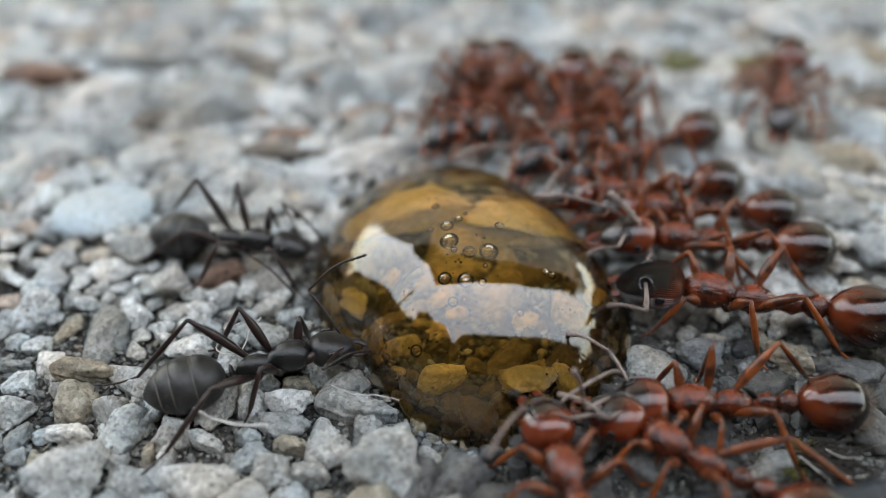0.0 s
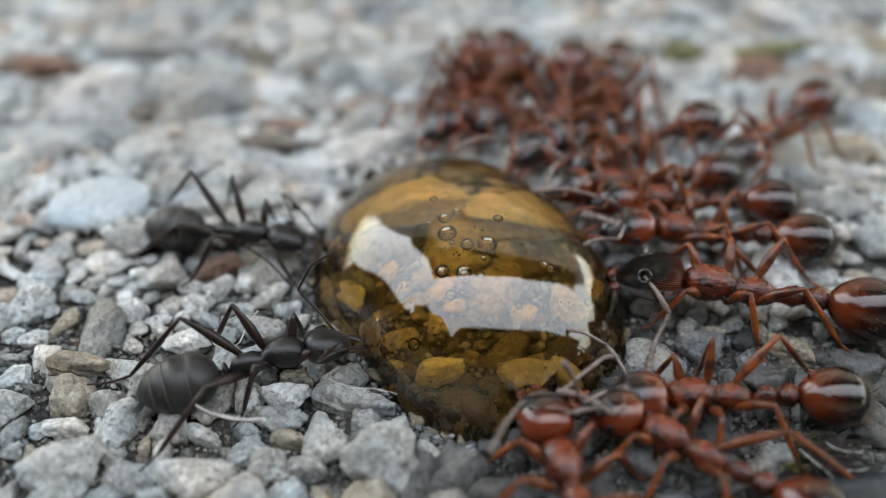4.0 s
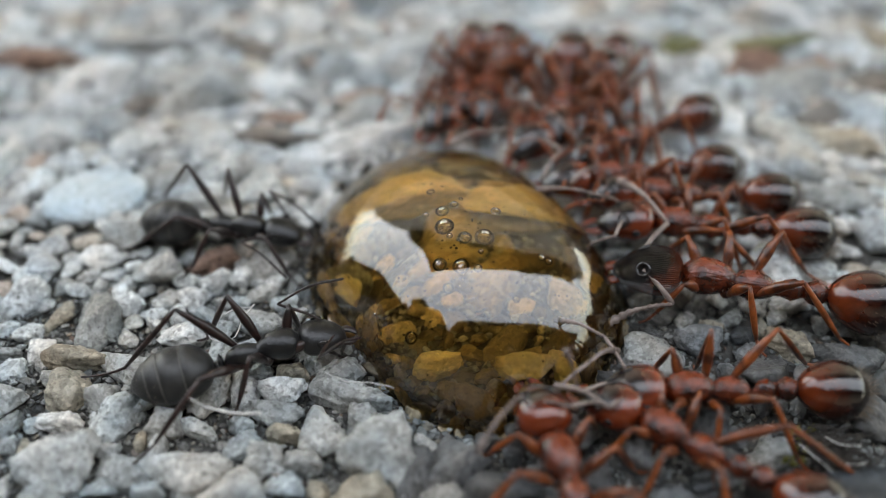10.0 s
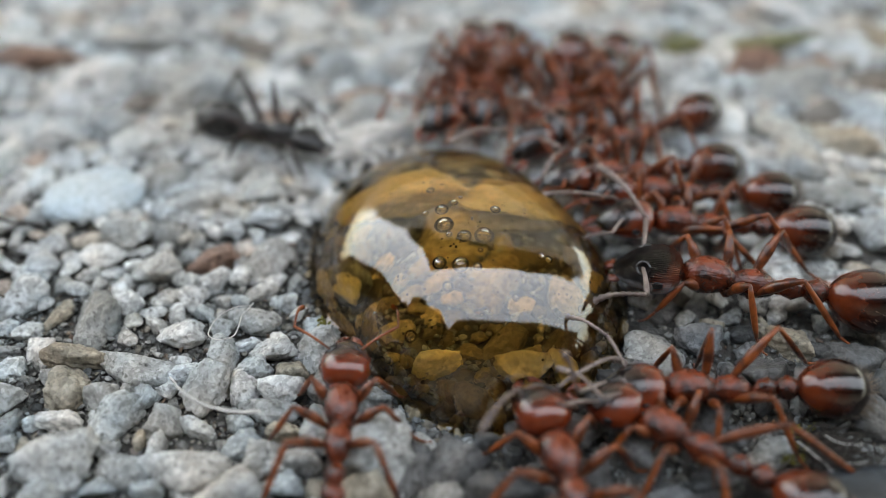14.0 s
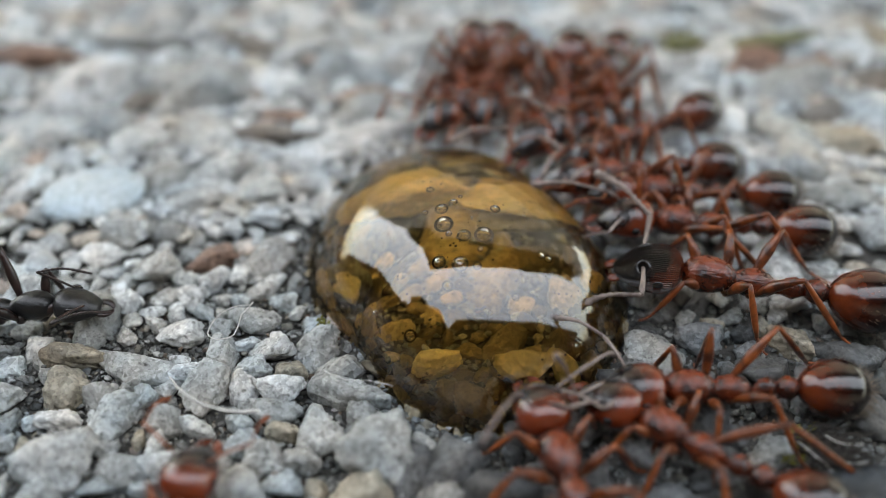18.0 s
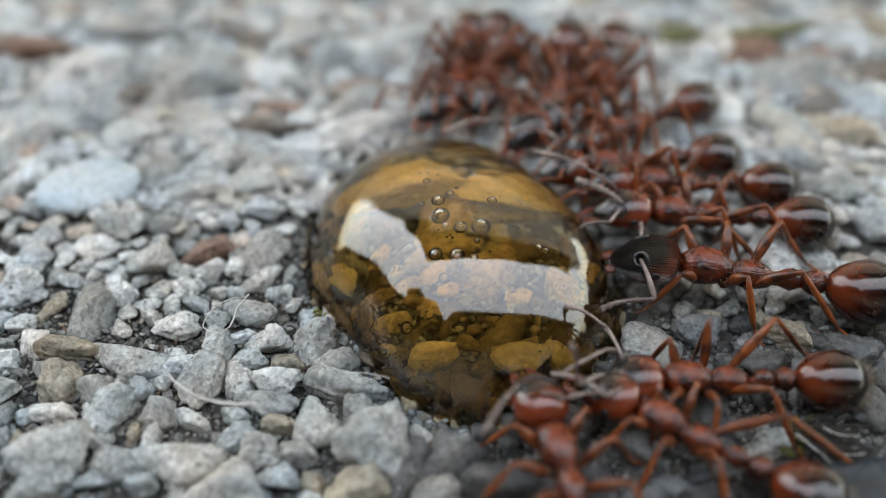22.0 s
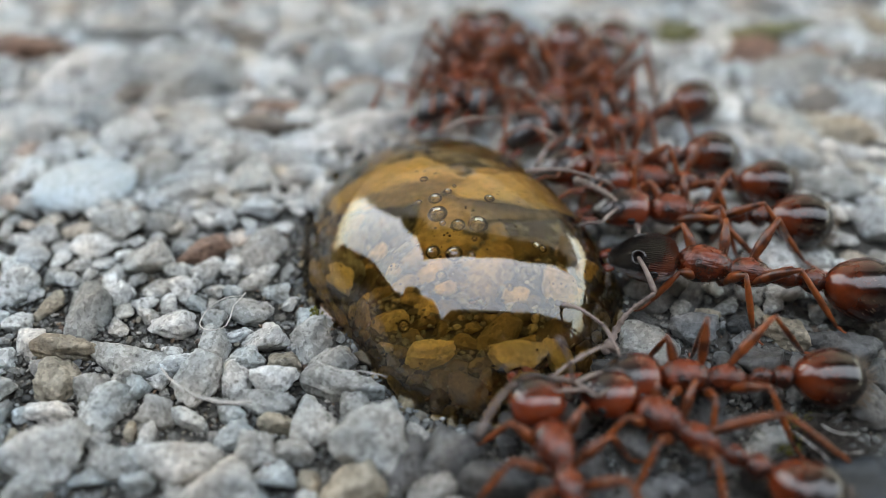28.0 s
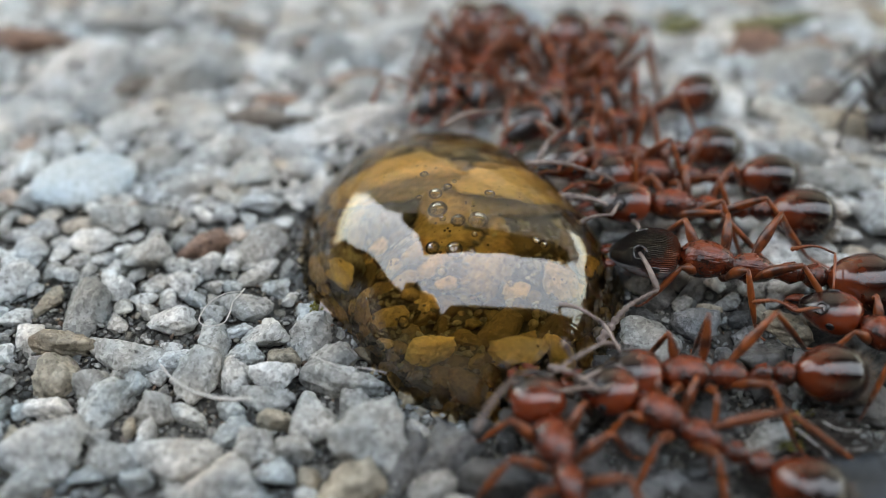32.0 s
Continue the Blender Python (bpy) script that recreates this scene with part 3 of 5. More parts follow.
def ground_mesh():
    x0, x1, y0, y1, st = -26.0, 26.0, -14.0, 28.0, 0.35
    nx, ny = int((x1 - x0) / st) + 1, int((y1 - y0) / st) + 1
    vs = [((x0 + i * st) * U, (y0 + j * st) * U, (ground_height(x0 + i * st, y0 + j * st) - 0.34) * U) for j in range(ny) for i in range(nx)]
    fs = [(j * nx + i, j * nx + i + 1, (j + 1) * nx + i + 1, (j + 1) * nx + i) for j in range(ny - 1) for i in range(nx - 1)]
    b = len(vs)
    vs += [(-60, -60, 0), (60, -60, 0), (60, 60, 0), (-60, 60, 0)]
    low, top = list(range(nx)), [(ny - 1) * nx + i for i in range(nx)]
    lft, rgt = [j * nx for j in range(ny)], [j * nx + nx - 1 for j in range(ny)]
    fs += [(b, b + 1, *reversed(low)), (b + 1, b + 2, *reversed(rgt)), (b + 2, b + 3, *top), (b + 3, b, *lft)]
    me = bpy.data.meshes.new("ground")
    me.from_pydata(vs, [], fs)
    me.polygons.foreach_set("use_smooth", [True] * len(me.polygons))
    me.materials.append(DIRT)
    return me


ground = tagged(new("ground", ground_mesh()), "weathered exposed-aggregate concrete with dark gritty mortar", kind="structure")


def stone_shape(seed, sub, planes=9, sharp=9.0):
    """A broken, worn stone of about unit radius: flat faces, chipped edges, pits."""
    rng = random.Random(seed)
    bm = bmesh.new()
    bmesh.ops.create_icosphere(bm, subdivisions=sub, radius=1.0)
    cuts = []
    for _ in range(planes):
        d = Vector((rng.gauss(0, 1), rng.gauss(0, 1), rng.gauss(0, 1))).normalized()
        cuts.append((d, rng.uniform(0.55, 0.95)))
    at = Vector((seed * 3.1, seed * 1.7, 0))
    for v in bm.verts:
        d = v.co.normalized()
        w = d + 0.10 * noise.noise_vector(d * 3.0 + at)
        s = sum((max(w.dot(c), 0.0) / h) ** sharp for c, h in cuts) + 0.5 ** sharp
        r = min(s ** (-1.0 / sharp), 1.3)
        pit = max(0.0, noise.noise(d * 5.0 + at * 2) - 0.12)
        r *= 1 + 0.10 * noise.noise(d * 2.2 + at) - 0.30 * pit + 0.06 * noise.noise(d * 9 + at) + 0.025 * noise.noise(d * 19 + at)
        v.co = d * r
    return bm


SHAPES = [stone_shape(s, 4, 8 + s % 5, 11 + s % 4 * 4) for s in range(10)]
STONE_MESHES = [finish(b, "stone", STONE) for b in SHAPES]
taken = []


MADE = {}


def stone(x, y, w, d, h, turn, shape=0, z=0.0, mat=None, label=""):
    """One stone set in the ground: width, depth and height in millimetres."""
    me = STONE_MESHES[shape % 10]
    if mat:
        key = (shape % 10, mat.name)
        if key not in MADE:
            MADE[key] = me.copy()
            MADE[key].materials[0] = mat
        me = MADE[key]
    ob = new("stone", me)
    ob.parent = ground
    ob.matrix_basis = pose(x * U, y * U, z * U, 0, 0, turn) @ Matrix.Diagonal((w / 2, d / 2, h / 2, 1))
    taken.append((x, y, 0.45 * math.sqrt(w * d)))
    return tagged(ob, label)


stone(-10.28, -2.20, 1.34, 2.10, 1.15, 10, 0, -0.08, GREY)
stone(-9.48, -1.23, 0.99, 0.92, 0.79, 20, 7, -0.08, WHITE)
stone(-7.77, -2.51, 1.29, 1.17, 1.00, -30, 4, -0.08, WHITE)
stone(-10.55, -3.37, 1.51, 1.08, 0.92, 0, 1, -0.08, TAN)
stone(-8.60, -3.83, 2.67, 1.27, 1.09, -8, 8, -0.08, PALE)
stone(-10.44, -4.53, 1.53, 1.16, 1.00, 5, 5, -0.08, TAN)
stone(-9.33, -4.91, 1.07, 1.03, 0.88, 0, 2, -0.08, GREY)
stone(-8.62, -4.38, 0.91, 0.84, 0.72, 0, 9, -0.08, PALE)
stone(-8.17, -4.85, 0.90, 0.91, 0.77, 30, 6, -0.08, BLUISH)
stone(-10.17, -5.68, 1.25, 0.81, 0.70, 0, 3, -0.08, WHITE)
stone(-8.85, -5.61, 1.55, 1.20, 1.03, 25, 0, -0.08, BLUISH)
stone(-7.49, -5.62, 1.05, 1.24, 0.90, 60, 7, -0.08, GREY)
stone(-6.62, -4.71, 1.60, 1.68, 1.37, 40, 4, -0.08, PALE)
stone(-7.07, -3.98, 1.10, 0.85, 0.73, 20, 1, -0.08, WHITE)
stone(-6.57, -7.20, 2.34, 1.56, 1.34, 8, 8, -0.08, PALE)
stone(-8.20, -7.27, 1.80, 0.81, 0.70, 0, 5, -0.08, GREY)
stone(-9.91, -7.04, 2.35, 1.72, 1.47, 25, 2, -0.08, PALE)
stone(-10.17, -8.00, 1.45, 1.34, 1.15, 0, 9, -0.08, PALE)
stone(-8.64, -7.74, 0.98, 0.58, 0.50, 0, 6, -0.08, BLUISH)
stone(-7.35, -7.84, 0.87, 0.69, 0.59, 0, 3, -0.08, BLUISH)
stone(-5.41, -8.12, 1.80, 1.51, 1.30, -30, 0, -0.08, PALE)
stone(-4.70, -6.77, 1.01, 1.54, 0.87, 70, 7, -0.08, PALE)
stone(-5.40, -6.51, 0.95, 1.02, 0.82, 0, 4, -0.08, BLUISH)
stone(-4.22, -6.03, 0.80, 0.80, 0.69, 0, 1, -0.08, TAN)
stone(-4.61, -5.31, 1.70, 1.02, 0.87, 0, 8, -0.08, GREY)
stone(-5.49, -4.50, 1.08, 0.92, 0.79, 0, 5, -0.08, WHITE)
stone(-4.47, -4.61, 1.46, 0.96, 0.82, 0, 2, -0.08, WHITE)
stone(-5.43, -3.91, 1.49, 1.06, 0.91, 0, 9, -0.08, BLUISH)
stone(-4.75, -3.06, 1.42, 1.09, 0.93, 0, 6, -0.08, WHITE)
stone(-4.16, -3.98, 0.92, 0.85, 0.73, 0, 3, -0.08, TAN)
stone(-3.54, -3.07, 1.73, 1.15, 0.98, 50, 0, -0.25, GREY)
stone(-3.81, -2.05, 0.71, 1.12, 0.61, 80, 7, -0.25, BLUISH)
stone(-3.12, -4.15, 1.45, 1.26, 1.08, 0, 4, -0.08, GREY)
stone(-2.53, -4.76, 1.94, 1.28, 1.09, -10, 1, -0.08, GREY)
stone(-3.25, -6.05, 1.54, 1.58, 1.32, -40, 8, -0.08, PALE)
stone(-2.19, -5.32, 1.09, 1.06, 0.91, 0, 5, -0.08, GREY)
stone(-1.73, -6.67, 2.22, 2.12, 1.82, 30, 2, -0.08, PALE)
stone(-2.08, -8.06, 2.12, 1.66, 1.43, 0, 9, -0.08, TAN)
stone(-3.93, -7.70, 1.17, 0.87, 0.75, -15, 6, -0.08, BLUISH)
stone(-3.52, -6.94, 1.01, 0.90, 0.77, 0, 3, -0.08, GREY)
stone(-0.77, -7.36, 1.16, 1.37, 0.99, 0, 0, -0.08, DAMP_SHADE)
stone(0.30, -7.12, 1.49, 2.15, 1.28, -50, 7, -0.08, DAMP_SHADE)
stone(-0.20, -8.14, 1.31, 0.97, 0.83, 0, 4, -0.08, GREY)
stone(1.48, -7.89, 1.64, 1.53, 1.31, 0, 1, -0.08, DAMP_SHADE)
stone(-5.57, -1.94, 1.57, 1.16, 1.00, 0, 8, -0.08, GREY)
stone(-6.33, -3.27, 1.12, 1.08, 0.93, 0, 5, -0.08, PALE)
stone(-6.50, -2.33, 0.81, 0.72, 0.62, 0, 2, -0.08, PALE)
stone(-7.22, 0.81, 1.91, 1.11, 0.95, 0, 9, -0.08, PINK)
stone(-8.81, 0.32, 1.67, 1.65, 1.41, 0, 6, -0.08, PALE)
stone(-6.81, 2.06, 0.71, 0.82, 0.38, 0, 3, 0.05, WHITE)
stone(-12.85, -1.01, 1.44, 1.37, 1.17, 0, 0, -0.08, WHITE)
_smooth = stone_shape(77, 4, 3, 3.0)
for v in _smooth.verts:  # water-worn, almost an oval
    v.co = v.co.lerp(v.co.normalized() * 0.85, 0.8)
stone(-11.85, 3.75, 3.9, 3.1, 0.9, 8, 7, 0.12, ICE, "smooth water-worn ice-white stone").data = finish(_smooth, "stone", ICE)
stone(-3.98, 6.50, 5.28, 1.88, 1.00, 22, 4, 0.05, WHITE)
stone(-6.12, 7.38, 2.68, 1.36, 0.72, 0, 1, 0.05, BROWN)
stone(-5.87, 8.69, 2.31, 0.89, 0.47, 0, 8, 0.05, PINK)
stone(-8.60, 7.34, 3.23, 2.23, 1.18, 0, 5, 0.05, PALE)
stone(-10.26, 1.91, 1.99, 1.31, 0.69, 0, 2, 0.05, PALE)
stone(-8.30, 3.63, 2.77, 1.53, 0.82, 0, 9, 0.05, PALE)
stone(-6.00, 4.21, 1.55, 1.79, 0.82, 0, 6, 0.05, BLUISH)
stone(-5.69, 2.67, 1.25, 0.94, 0.50, 0, 3, 0.05, WHITE)
stone(-13.82, 10.48, 4.46, 3.04, 1.62, 0, 0, 0.05, WHITE)
stone(-9.60, 10.37, 5.18, 3.64, 1.93, 0, 7, 0.05, GREY)
stone(-3.41, 10.02, 2.38, 1.04, 0.55, 0, 4, 0.05, PINK)
stone(-16.54, 12.83, 3.15, 2.07, 1.10, 0, 1, 0.05, PINK)
stone(-7.92, 13.86, 3.66, 1.40, 0.74, -20, 8, 0.05, BROWN)
stone(6.02, -3.33, 2.26, 1.33, 1.14, 0, 5, -0.08, GREY)
stone(7.41, -2.76, 1.54, 1.14, 0.98, 0, 2, -0.08, DAMP_SHADE)
stone(8.59, -6.72, 1.55, 1.03, 0.89, 0, 9, -0.08, GREY)
stone(10.65, -1.05, 1.34, 1.32, 1.14, 0, 6, -0.08, WHITE)
stone(7.73, 9.81, 1.81, 2.08, 0.96, 0, 3, 0.05, WHITE)
stone(12.50, 12.41, 2.68, 1.71, 0.91, 0, 0, 0.05, PINK)
stone(15.13, 11.97, 2.36, 1.70, 0.91, 0, 7, 0.05, PINK)
stone(9.78, 13.87, 2.14, 1.23, 0.65, 0, 4, 0.05, MOSS)
stone(10.71, -7.99, 4.12, 2.73, 1.17, 10, 1, -0.08, SLATE)
stone(11.63, -3.33, 1.99, 1.25, 1.07, 0, 8, -0.08, DAMP_SHADE)
stone(11.79, 0.50, 1.80, 1.15, 0.98, 0, 5, -0.08, PALE)
stone(-3.29, 2.95, 1.95, 1.96, 1.04, 0, 2, 0.05, PALE)
stone(1.04, 3.54, 2.97, 1.99, 1.71, 0, 9, -0.25, GREY)
stone(2.24, 1.05, 3.03, 1.16, 1.00, 0, 6, -0.25, TAN)
stone(-2.17, -0.28, 1.56, 1.35, 1.16, 0, 3, -0.25, GREY)
stone(13.85, 10.64, 4.32, 1.99, 1.05, 10, 0, 0.05, GREY)
stone(14.72, 7.01, 3.47, 1.84, 0.98, -20, 7, 0.05, TAN)
stone(17.22, 11.08, 4.06, 1.84, 0.97, 0, 4, 0.05, BROWN)
stone(13.60, 14.03, 3.99, 1.59, 0.84, 20, 1, 0.05, MOSS)
stone(13.35, 3.87, 2.99, 1.72, 0.91, 0, 8, 0.05, GREY)
stone(18.34, 14.73, 4.66, 1.61, 0.86, 0, 5, 0.05, TAN)
stone(14.20, 8.77, 2.49, 1.27, 0.68, 30, 2, 0.05, BROWN)
stone(-7.65, 5.37, 3.34, 1.63, 0.86, 10, 9, 0.05, PALE)
stone(-5.08, 13.75, 3.97, 1.93, 1.03, 0, 6, 0.05, PALE)
stone(-12.19, 14.00, 4.29, 1.94, 1.03, 0, 3, 0.05, GREY)
stone(-1.98, 12.81, 3.60, 2.07, 1.10, 0, 0, 0.05, PALE)
stone(-14.63, 7.41, 3.76, 1.86, 0.99, -10, 7, 0.05, PALE)
stone(-11.61, 9.56, 2.25, 1.45, 0.78, 0, 4, 0.05, BROWN)
stone(2.10, -4.12, 1.65, 0.95, 0.9, 0, 2, 0.35, GOLD)
# next two: pale stones added to lighten the honey where a veil reflects
stone(-0.75, 2.00, 3.4, 2.1, 1.2, 8, 3, 0.2, GOLD)
stone(2.30, 1.40, 3.2, 1.7, 1.0, -15, 6, 0.1, GOLD)
stone(3.20, -3.80, 0.9, 1.1, 0.8, 30, 5, 0.1, GOLD)
stone(-0.05, -3.60, 1.0, 0.8, 0.8, 20, 1, 0.1, GOLD)
stone(-2.40, -0.70, 0.9, 1.3, 0.8, 10, 8, 0.1, GOLD)
stone(0.60, 4.30, 3.0, 1.5, 0.8, 5, 0, 0.1, MOSS)
stone(-2.20, 3.20, 1.8, 1.3, 0.8, 40, 9, 0.1, MOSS)


def near_stones(count, area, seed):
    """The stones nearest the camera, each one a piece of its own."""
    rng = random.Random(seed)
    tones = [GREY, PALE, PALE, WHITE, BLUISH, BLUISH, GREY, TAN, PALE]
    # darker mix for the right side, with the shade there put into the colour
    shaded = [DAMP_SHADE, GREY, DAMP_SHADE, TAN, DAMP_SHADE]
    made = 0
    for _ in range(6000):
        x, y = rng.uniform(area[0], area[1]), rng.uniform(area[2], area[3])
        r = 0.28 + 0.55 * rng.random() ** 1.6
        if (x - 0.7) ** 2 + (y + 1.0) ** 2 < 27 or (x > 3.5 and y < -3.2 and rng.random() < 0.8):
            continue
        if any((x - a) ** 2 + (y - b) ** 2 < ((q + r) * 0.92) ** 2 for a, b, q in taken):
            continue
        # under the red ants the stones carry their contact shade as colour
        stone(x, y, 2 * r * rng.uniform(1.0, 1.4), 2 * r * rng.uniform(0.85, 1.1), 1.5 * r, rng.uniform(0, 360), rng.randrange(10), -0.16, DAMP_SHADE if (x > 3.5 and y < -3.2) or (x > 0.8 and y < -5.5) else rng.choice(shaded if x > 4.5 else tones))
        made += 1
        if made == count:
            break


near_stones(145, (-13, 12, -9.5, -0.2), 3)

def joined_stones(name, label, count, rmin, rmax, area, sub, mat, seed, over=0.8, lift=0.0, bare=0.0, tilt=0.5, inside=False):
    """Many stones as one mesh, spread where nothing lies yet."""
    rng = random.Random(seed)
    base = []
    for s in range(6):
        bm = stone_shape(40 + seed + s, sub, 8, 9)
        bm.verts.index_update()
        base.append((np.array([v.co[:] for v in bm.verts]), np.array([[v.index for v in f.verts] for f in bm.faces])))
        bm.free()
    grid = {}

    def free(x, y, r):
        gx, gy = int(x // 2), int(y // 2)
        for i in range(gx - 1, gx + 2):
            for j in range(gy - 1, gy + 2):
                for a, b, q in grid.get((i, j), ()):
                    if (a - x) ** 2 + (b - y) ** 2 < ((q + r) * over) ** 2:
                        return False
        return True

    for a, b, q in taken:
        grid.setdefault((int(a // 2), int(b // 2)), []).append((a, b, q))
    vs, fs, n = [], [], 0
    for _ in range(count):
        x, y = rng.uniform(area[0], area[1]), rng.uniform(area[2], area[3])
        r = rmin + (rmax - rmin) * rng.random() ** 2
        if ((x > 3.2 and y < 0.8) or (x > 0.8 and y < -5.5)) and sub < 3 and rng.random() < bare:
            continue
        if inside and math.hypot(x - 0.7, y + 1.0) + 0.6 * r > rim_at(math.atan2(y + 1.0, x - 0.7) % (2 * math.pi) / (2 * math.pi) * 12):
            continue
        if not free(x, y, r):
            continue
        grid.setdefault((int(x // 2), int(y // 2)), []).append((x, y, r))
        taken.append((x, y, r))
        v, f = base[rng.randrange(6)]
        m = np.array(Euler((rng.uniform(-tilt, tilt), rng.uniform(-tilt, tilt), rng.uniform(0, 6.3))).to_matrix())
        size = np.array([r * rng.uniform(0.95, 1.5), r * rng.uniform(0.8, 1.1), r * rng.uniform(0.65, 1.05) * (0.45 + 0.7 * tilt)])
        vs.append((v * size) @ m.T + np.array([x, y, ground_height(x, y) + lift]))
        fs.append(f + n)
        n += len(v)
    me = bpy.data.meshes.new(name)
    vs, fs = np.concatenate(vs) * U, np.concatenate(fs)
    me.from_pydata(vs.tolist(), [], fs.tolist())
    me.polygons.foreach_set("use_smooth", [sub > 1] * len(me.polygons))
    me.materials.append(mat)
    ob = new(name, me)
    ob.parent = ground
    return tagged(ob, label, kind="stuff")


# ---- the honey drop ----
RIM = [4.89, 4.83, 5.78, 7.52, 7.39, 5.84, 4.72, 3.73, 4.33, 4.94, 4.85, 4.81]


def rim_at(q):
    """The drop's radius, smooth round the rim; q runs from 0 to 12."""
    k = int(q)
    p0, p1, p2, p3 = (RIM[(k + s) % 12] for s in (-1, 0, 1, 2))
    u = q - k
    return 0.5 * (2 * p1 + (p2 - p0) * u + (2 * p0 - 5 * p1 + 4 * p2 - p3) * u * u + (3 * p1 - p0 - 3 * p2 + p3) * u ** 3)


def drop_mesh():
    """A sagging cap of honey over an uneven rim."""
    cx, cy, height, low, seg, rings = 0.7, -1.0, 3.2, -0.3, 120, 48
    h = height - low
    bm = bmesh.new()
    loops = []
    for j in range(-1, rings):
        t = math.cos(max(j, 0) / rings * math.pi / 2)
        loop = []
        for i in range(seg):
            r = rim_at(i / seg * 12)
            big = (r * r + h * h) / (2 * h)
            z = low + max(math.sqrt(big * big - r * r * t * t) - (big - h), 0.0)
            th = 2 * math.pi * i / seg
            loop.append(bm.verts.new((cx + r * t * math.cos(th), cy + r * t * math.sin(th), -1.0 if j < 0 else z)))
        loops.append(loop)
    for a, b in zip(loops, loops[1:]):
        for i in range(seg):
            bm.faces.new((a[i], a[(i + 1) % seg], b[(i + 1) % seg], b[i]))
    top = bm.verts.new((cx, cy, height))
    for i in range(seg):
        bm.faces.new((loops[-1][i], loops[-1][(i + 1) % seg], top))
    bm.faces.new(loops[0])
    return bm


drop = tagged(new("honey_drop"), "large clear amber drop of honey on the stones", "honey drop")
drop_body = part("honey", drop_mesh(), HONEY, drop)


def bubble(x, y, z, r):
    bm = bmesh.new()
    bmesh.ops.create_icosphere(bm, subdivisions=3, radius=r)
    part("bubble", bm, AIR, drop, "tiny air bubble", (x, y, z))


bubble(0.02, -1.12, 2.88, 0.281)
bubble(1.11, -1.58, 2.89, 0.281)
bubble(0.57, -1.65, 2.96, 0.203)
bubble(-0.05, -0.52, 2.95, 0.203)
bubble(-0.39, 0.48, 2.88, 0.125)
bubble(1.46, -0.53, 2.97, 0.156)
bubble(0.29, -0.28, 3.05, 0.125)
bubble(-0.52, -0.65, 2.97, 0.094)
bubble(0.15, -1.61, 3.03, 0.094)
bubble(0.48, -0.06, 3.09, 0.070)
bubble(-0.11, -2.43, 2.68, 0.203)
bubble(0.46, -2.55, 2.73, 0.234)
bubble(0.91, -2.68, 2.80, 0.125)
bubble(0.11, -3.14, 2.50, 0.156)
bubble(1.93, -3.38, 2.32, 0.109)
bubble(-0.87, -3.95, 1.42, 0.188)
bubble(1.00, -2.20, 2.98, 0.078)
bubble(2.68, -2.02, 2.58, 0.109)
bubble(2.88, -2.04, 2.45, 0.125)
bubble(-1.09, -2.56, 2.30, 0.062)


def specks(count, seed):
    """Dust and pollen grains caught in the honey."""
    rng = random.Random(seed)
    bm = bmesh.new()
    for _ in range(count):
        a, q = rng.uniform(0, 6.28), rng.uniform(0.0, 0.93)
        h = (1 - q * q) * 3.2 * rng.uniform(0.35, 0.95)
        r = 0.012 + 0.035 * rng.random() ** 3
        bmesh.ops.create_icosphere(bm, subdivisions=1, radius=r, matrix=Matrix.Translation((0.7 + 4.6 * q * math.cos(a), -1.0 + 4.6 * q * math.sin(a), h)))
    part("specks", bm, DIRT, drop, "dark dust specks in the honey")


specks(170, 4)


def fine_bubbles(count, seed):
    """Tiny air bubbles hanging low in the near side of the honey."""
    rng = random.Random(seed)
    bm = bmesh.new()
    for _ in range(count):
        a, q = rng.uniform(3.5, 6.3), rng.uniform(0.25, 0.92)
        h = (1 - q * q) * 3.2 * rng.uniform(0.5, 0.95)
        r = 0.014 + 0.030 * rng.random() ** 3
        bmesh.ops.create_icosphere(bm, subdivisions=2, radius=r, matrix=Matrix.Translation((0.7 + 4.6 * q * math.cos(a), -1.0 + 4.6 * q * math.sin(a), h)))
    part("fine_bubbles", bm, AIR, drop, "fine glittering air bubbles")


fine_bubbles(160, 8)


# ---- unseen slabs and walls, added to leave a strip of sky open ----
def rough_material(name, dark, light, scale):
    m, n, l, b = material(name, light, 0.75, 0.3)
    pos = n.new("ShaderNodeNewGeometry").outputs["Position"]
    r = ramp(n, [(0.3, dark), (0.7, light)])
    a = noise_node(n, l, pos, scale, 6, 0.65)
    l.new(a.outputs[0], r.inputs[0])
    l.new(r.outputs[0], b.inputs["Base Color"])
    l.new(bump_node(n, l, a.outputs[0], 0.3, 0.01).outputs[0], b.inputs["Normal"])
    return m


PLASTER = rough_material("plaster", (0.09, 0.085, 0.08), (0.14, 0.135, 0.125), 6)
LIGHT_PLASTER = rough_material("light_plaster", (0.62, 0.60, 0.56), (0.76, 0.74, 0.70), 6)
TIMBER = rough_material("timber", (0.020, 0.015, 0.011), (0.045, 0.034, 0.026), 9)


# cloth of an added, unseen sheet that gives the honey its milky reflection
CLOTH = rough_material("diffuser_cloth", (0.60, 0.60, 0.57), (0.68, 0.68, 0.65), 4)
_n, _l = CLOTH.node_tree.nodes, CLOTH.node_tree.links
_thin, _half = _n.new("ShaderNodeBsdfTranslucent"), _n.new("ShaderNodeMixShader")  # lets sky light through as a pale veil
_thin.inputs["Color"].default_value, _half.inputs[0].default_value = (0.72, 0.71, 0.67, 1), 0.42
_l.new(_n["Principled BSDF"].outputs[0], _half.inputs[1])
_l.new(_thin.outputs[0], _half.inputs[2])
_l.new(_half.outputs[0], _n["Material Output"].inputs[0])


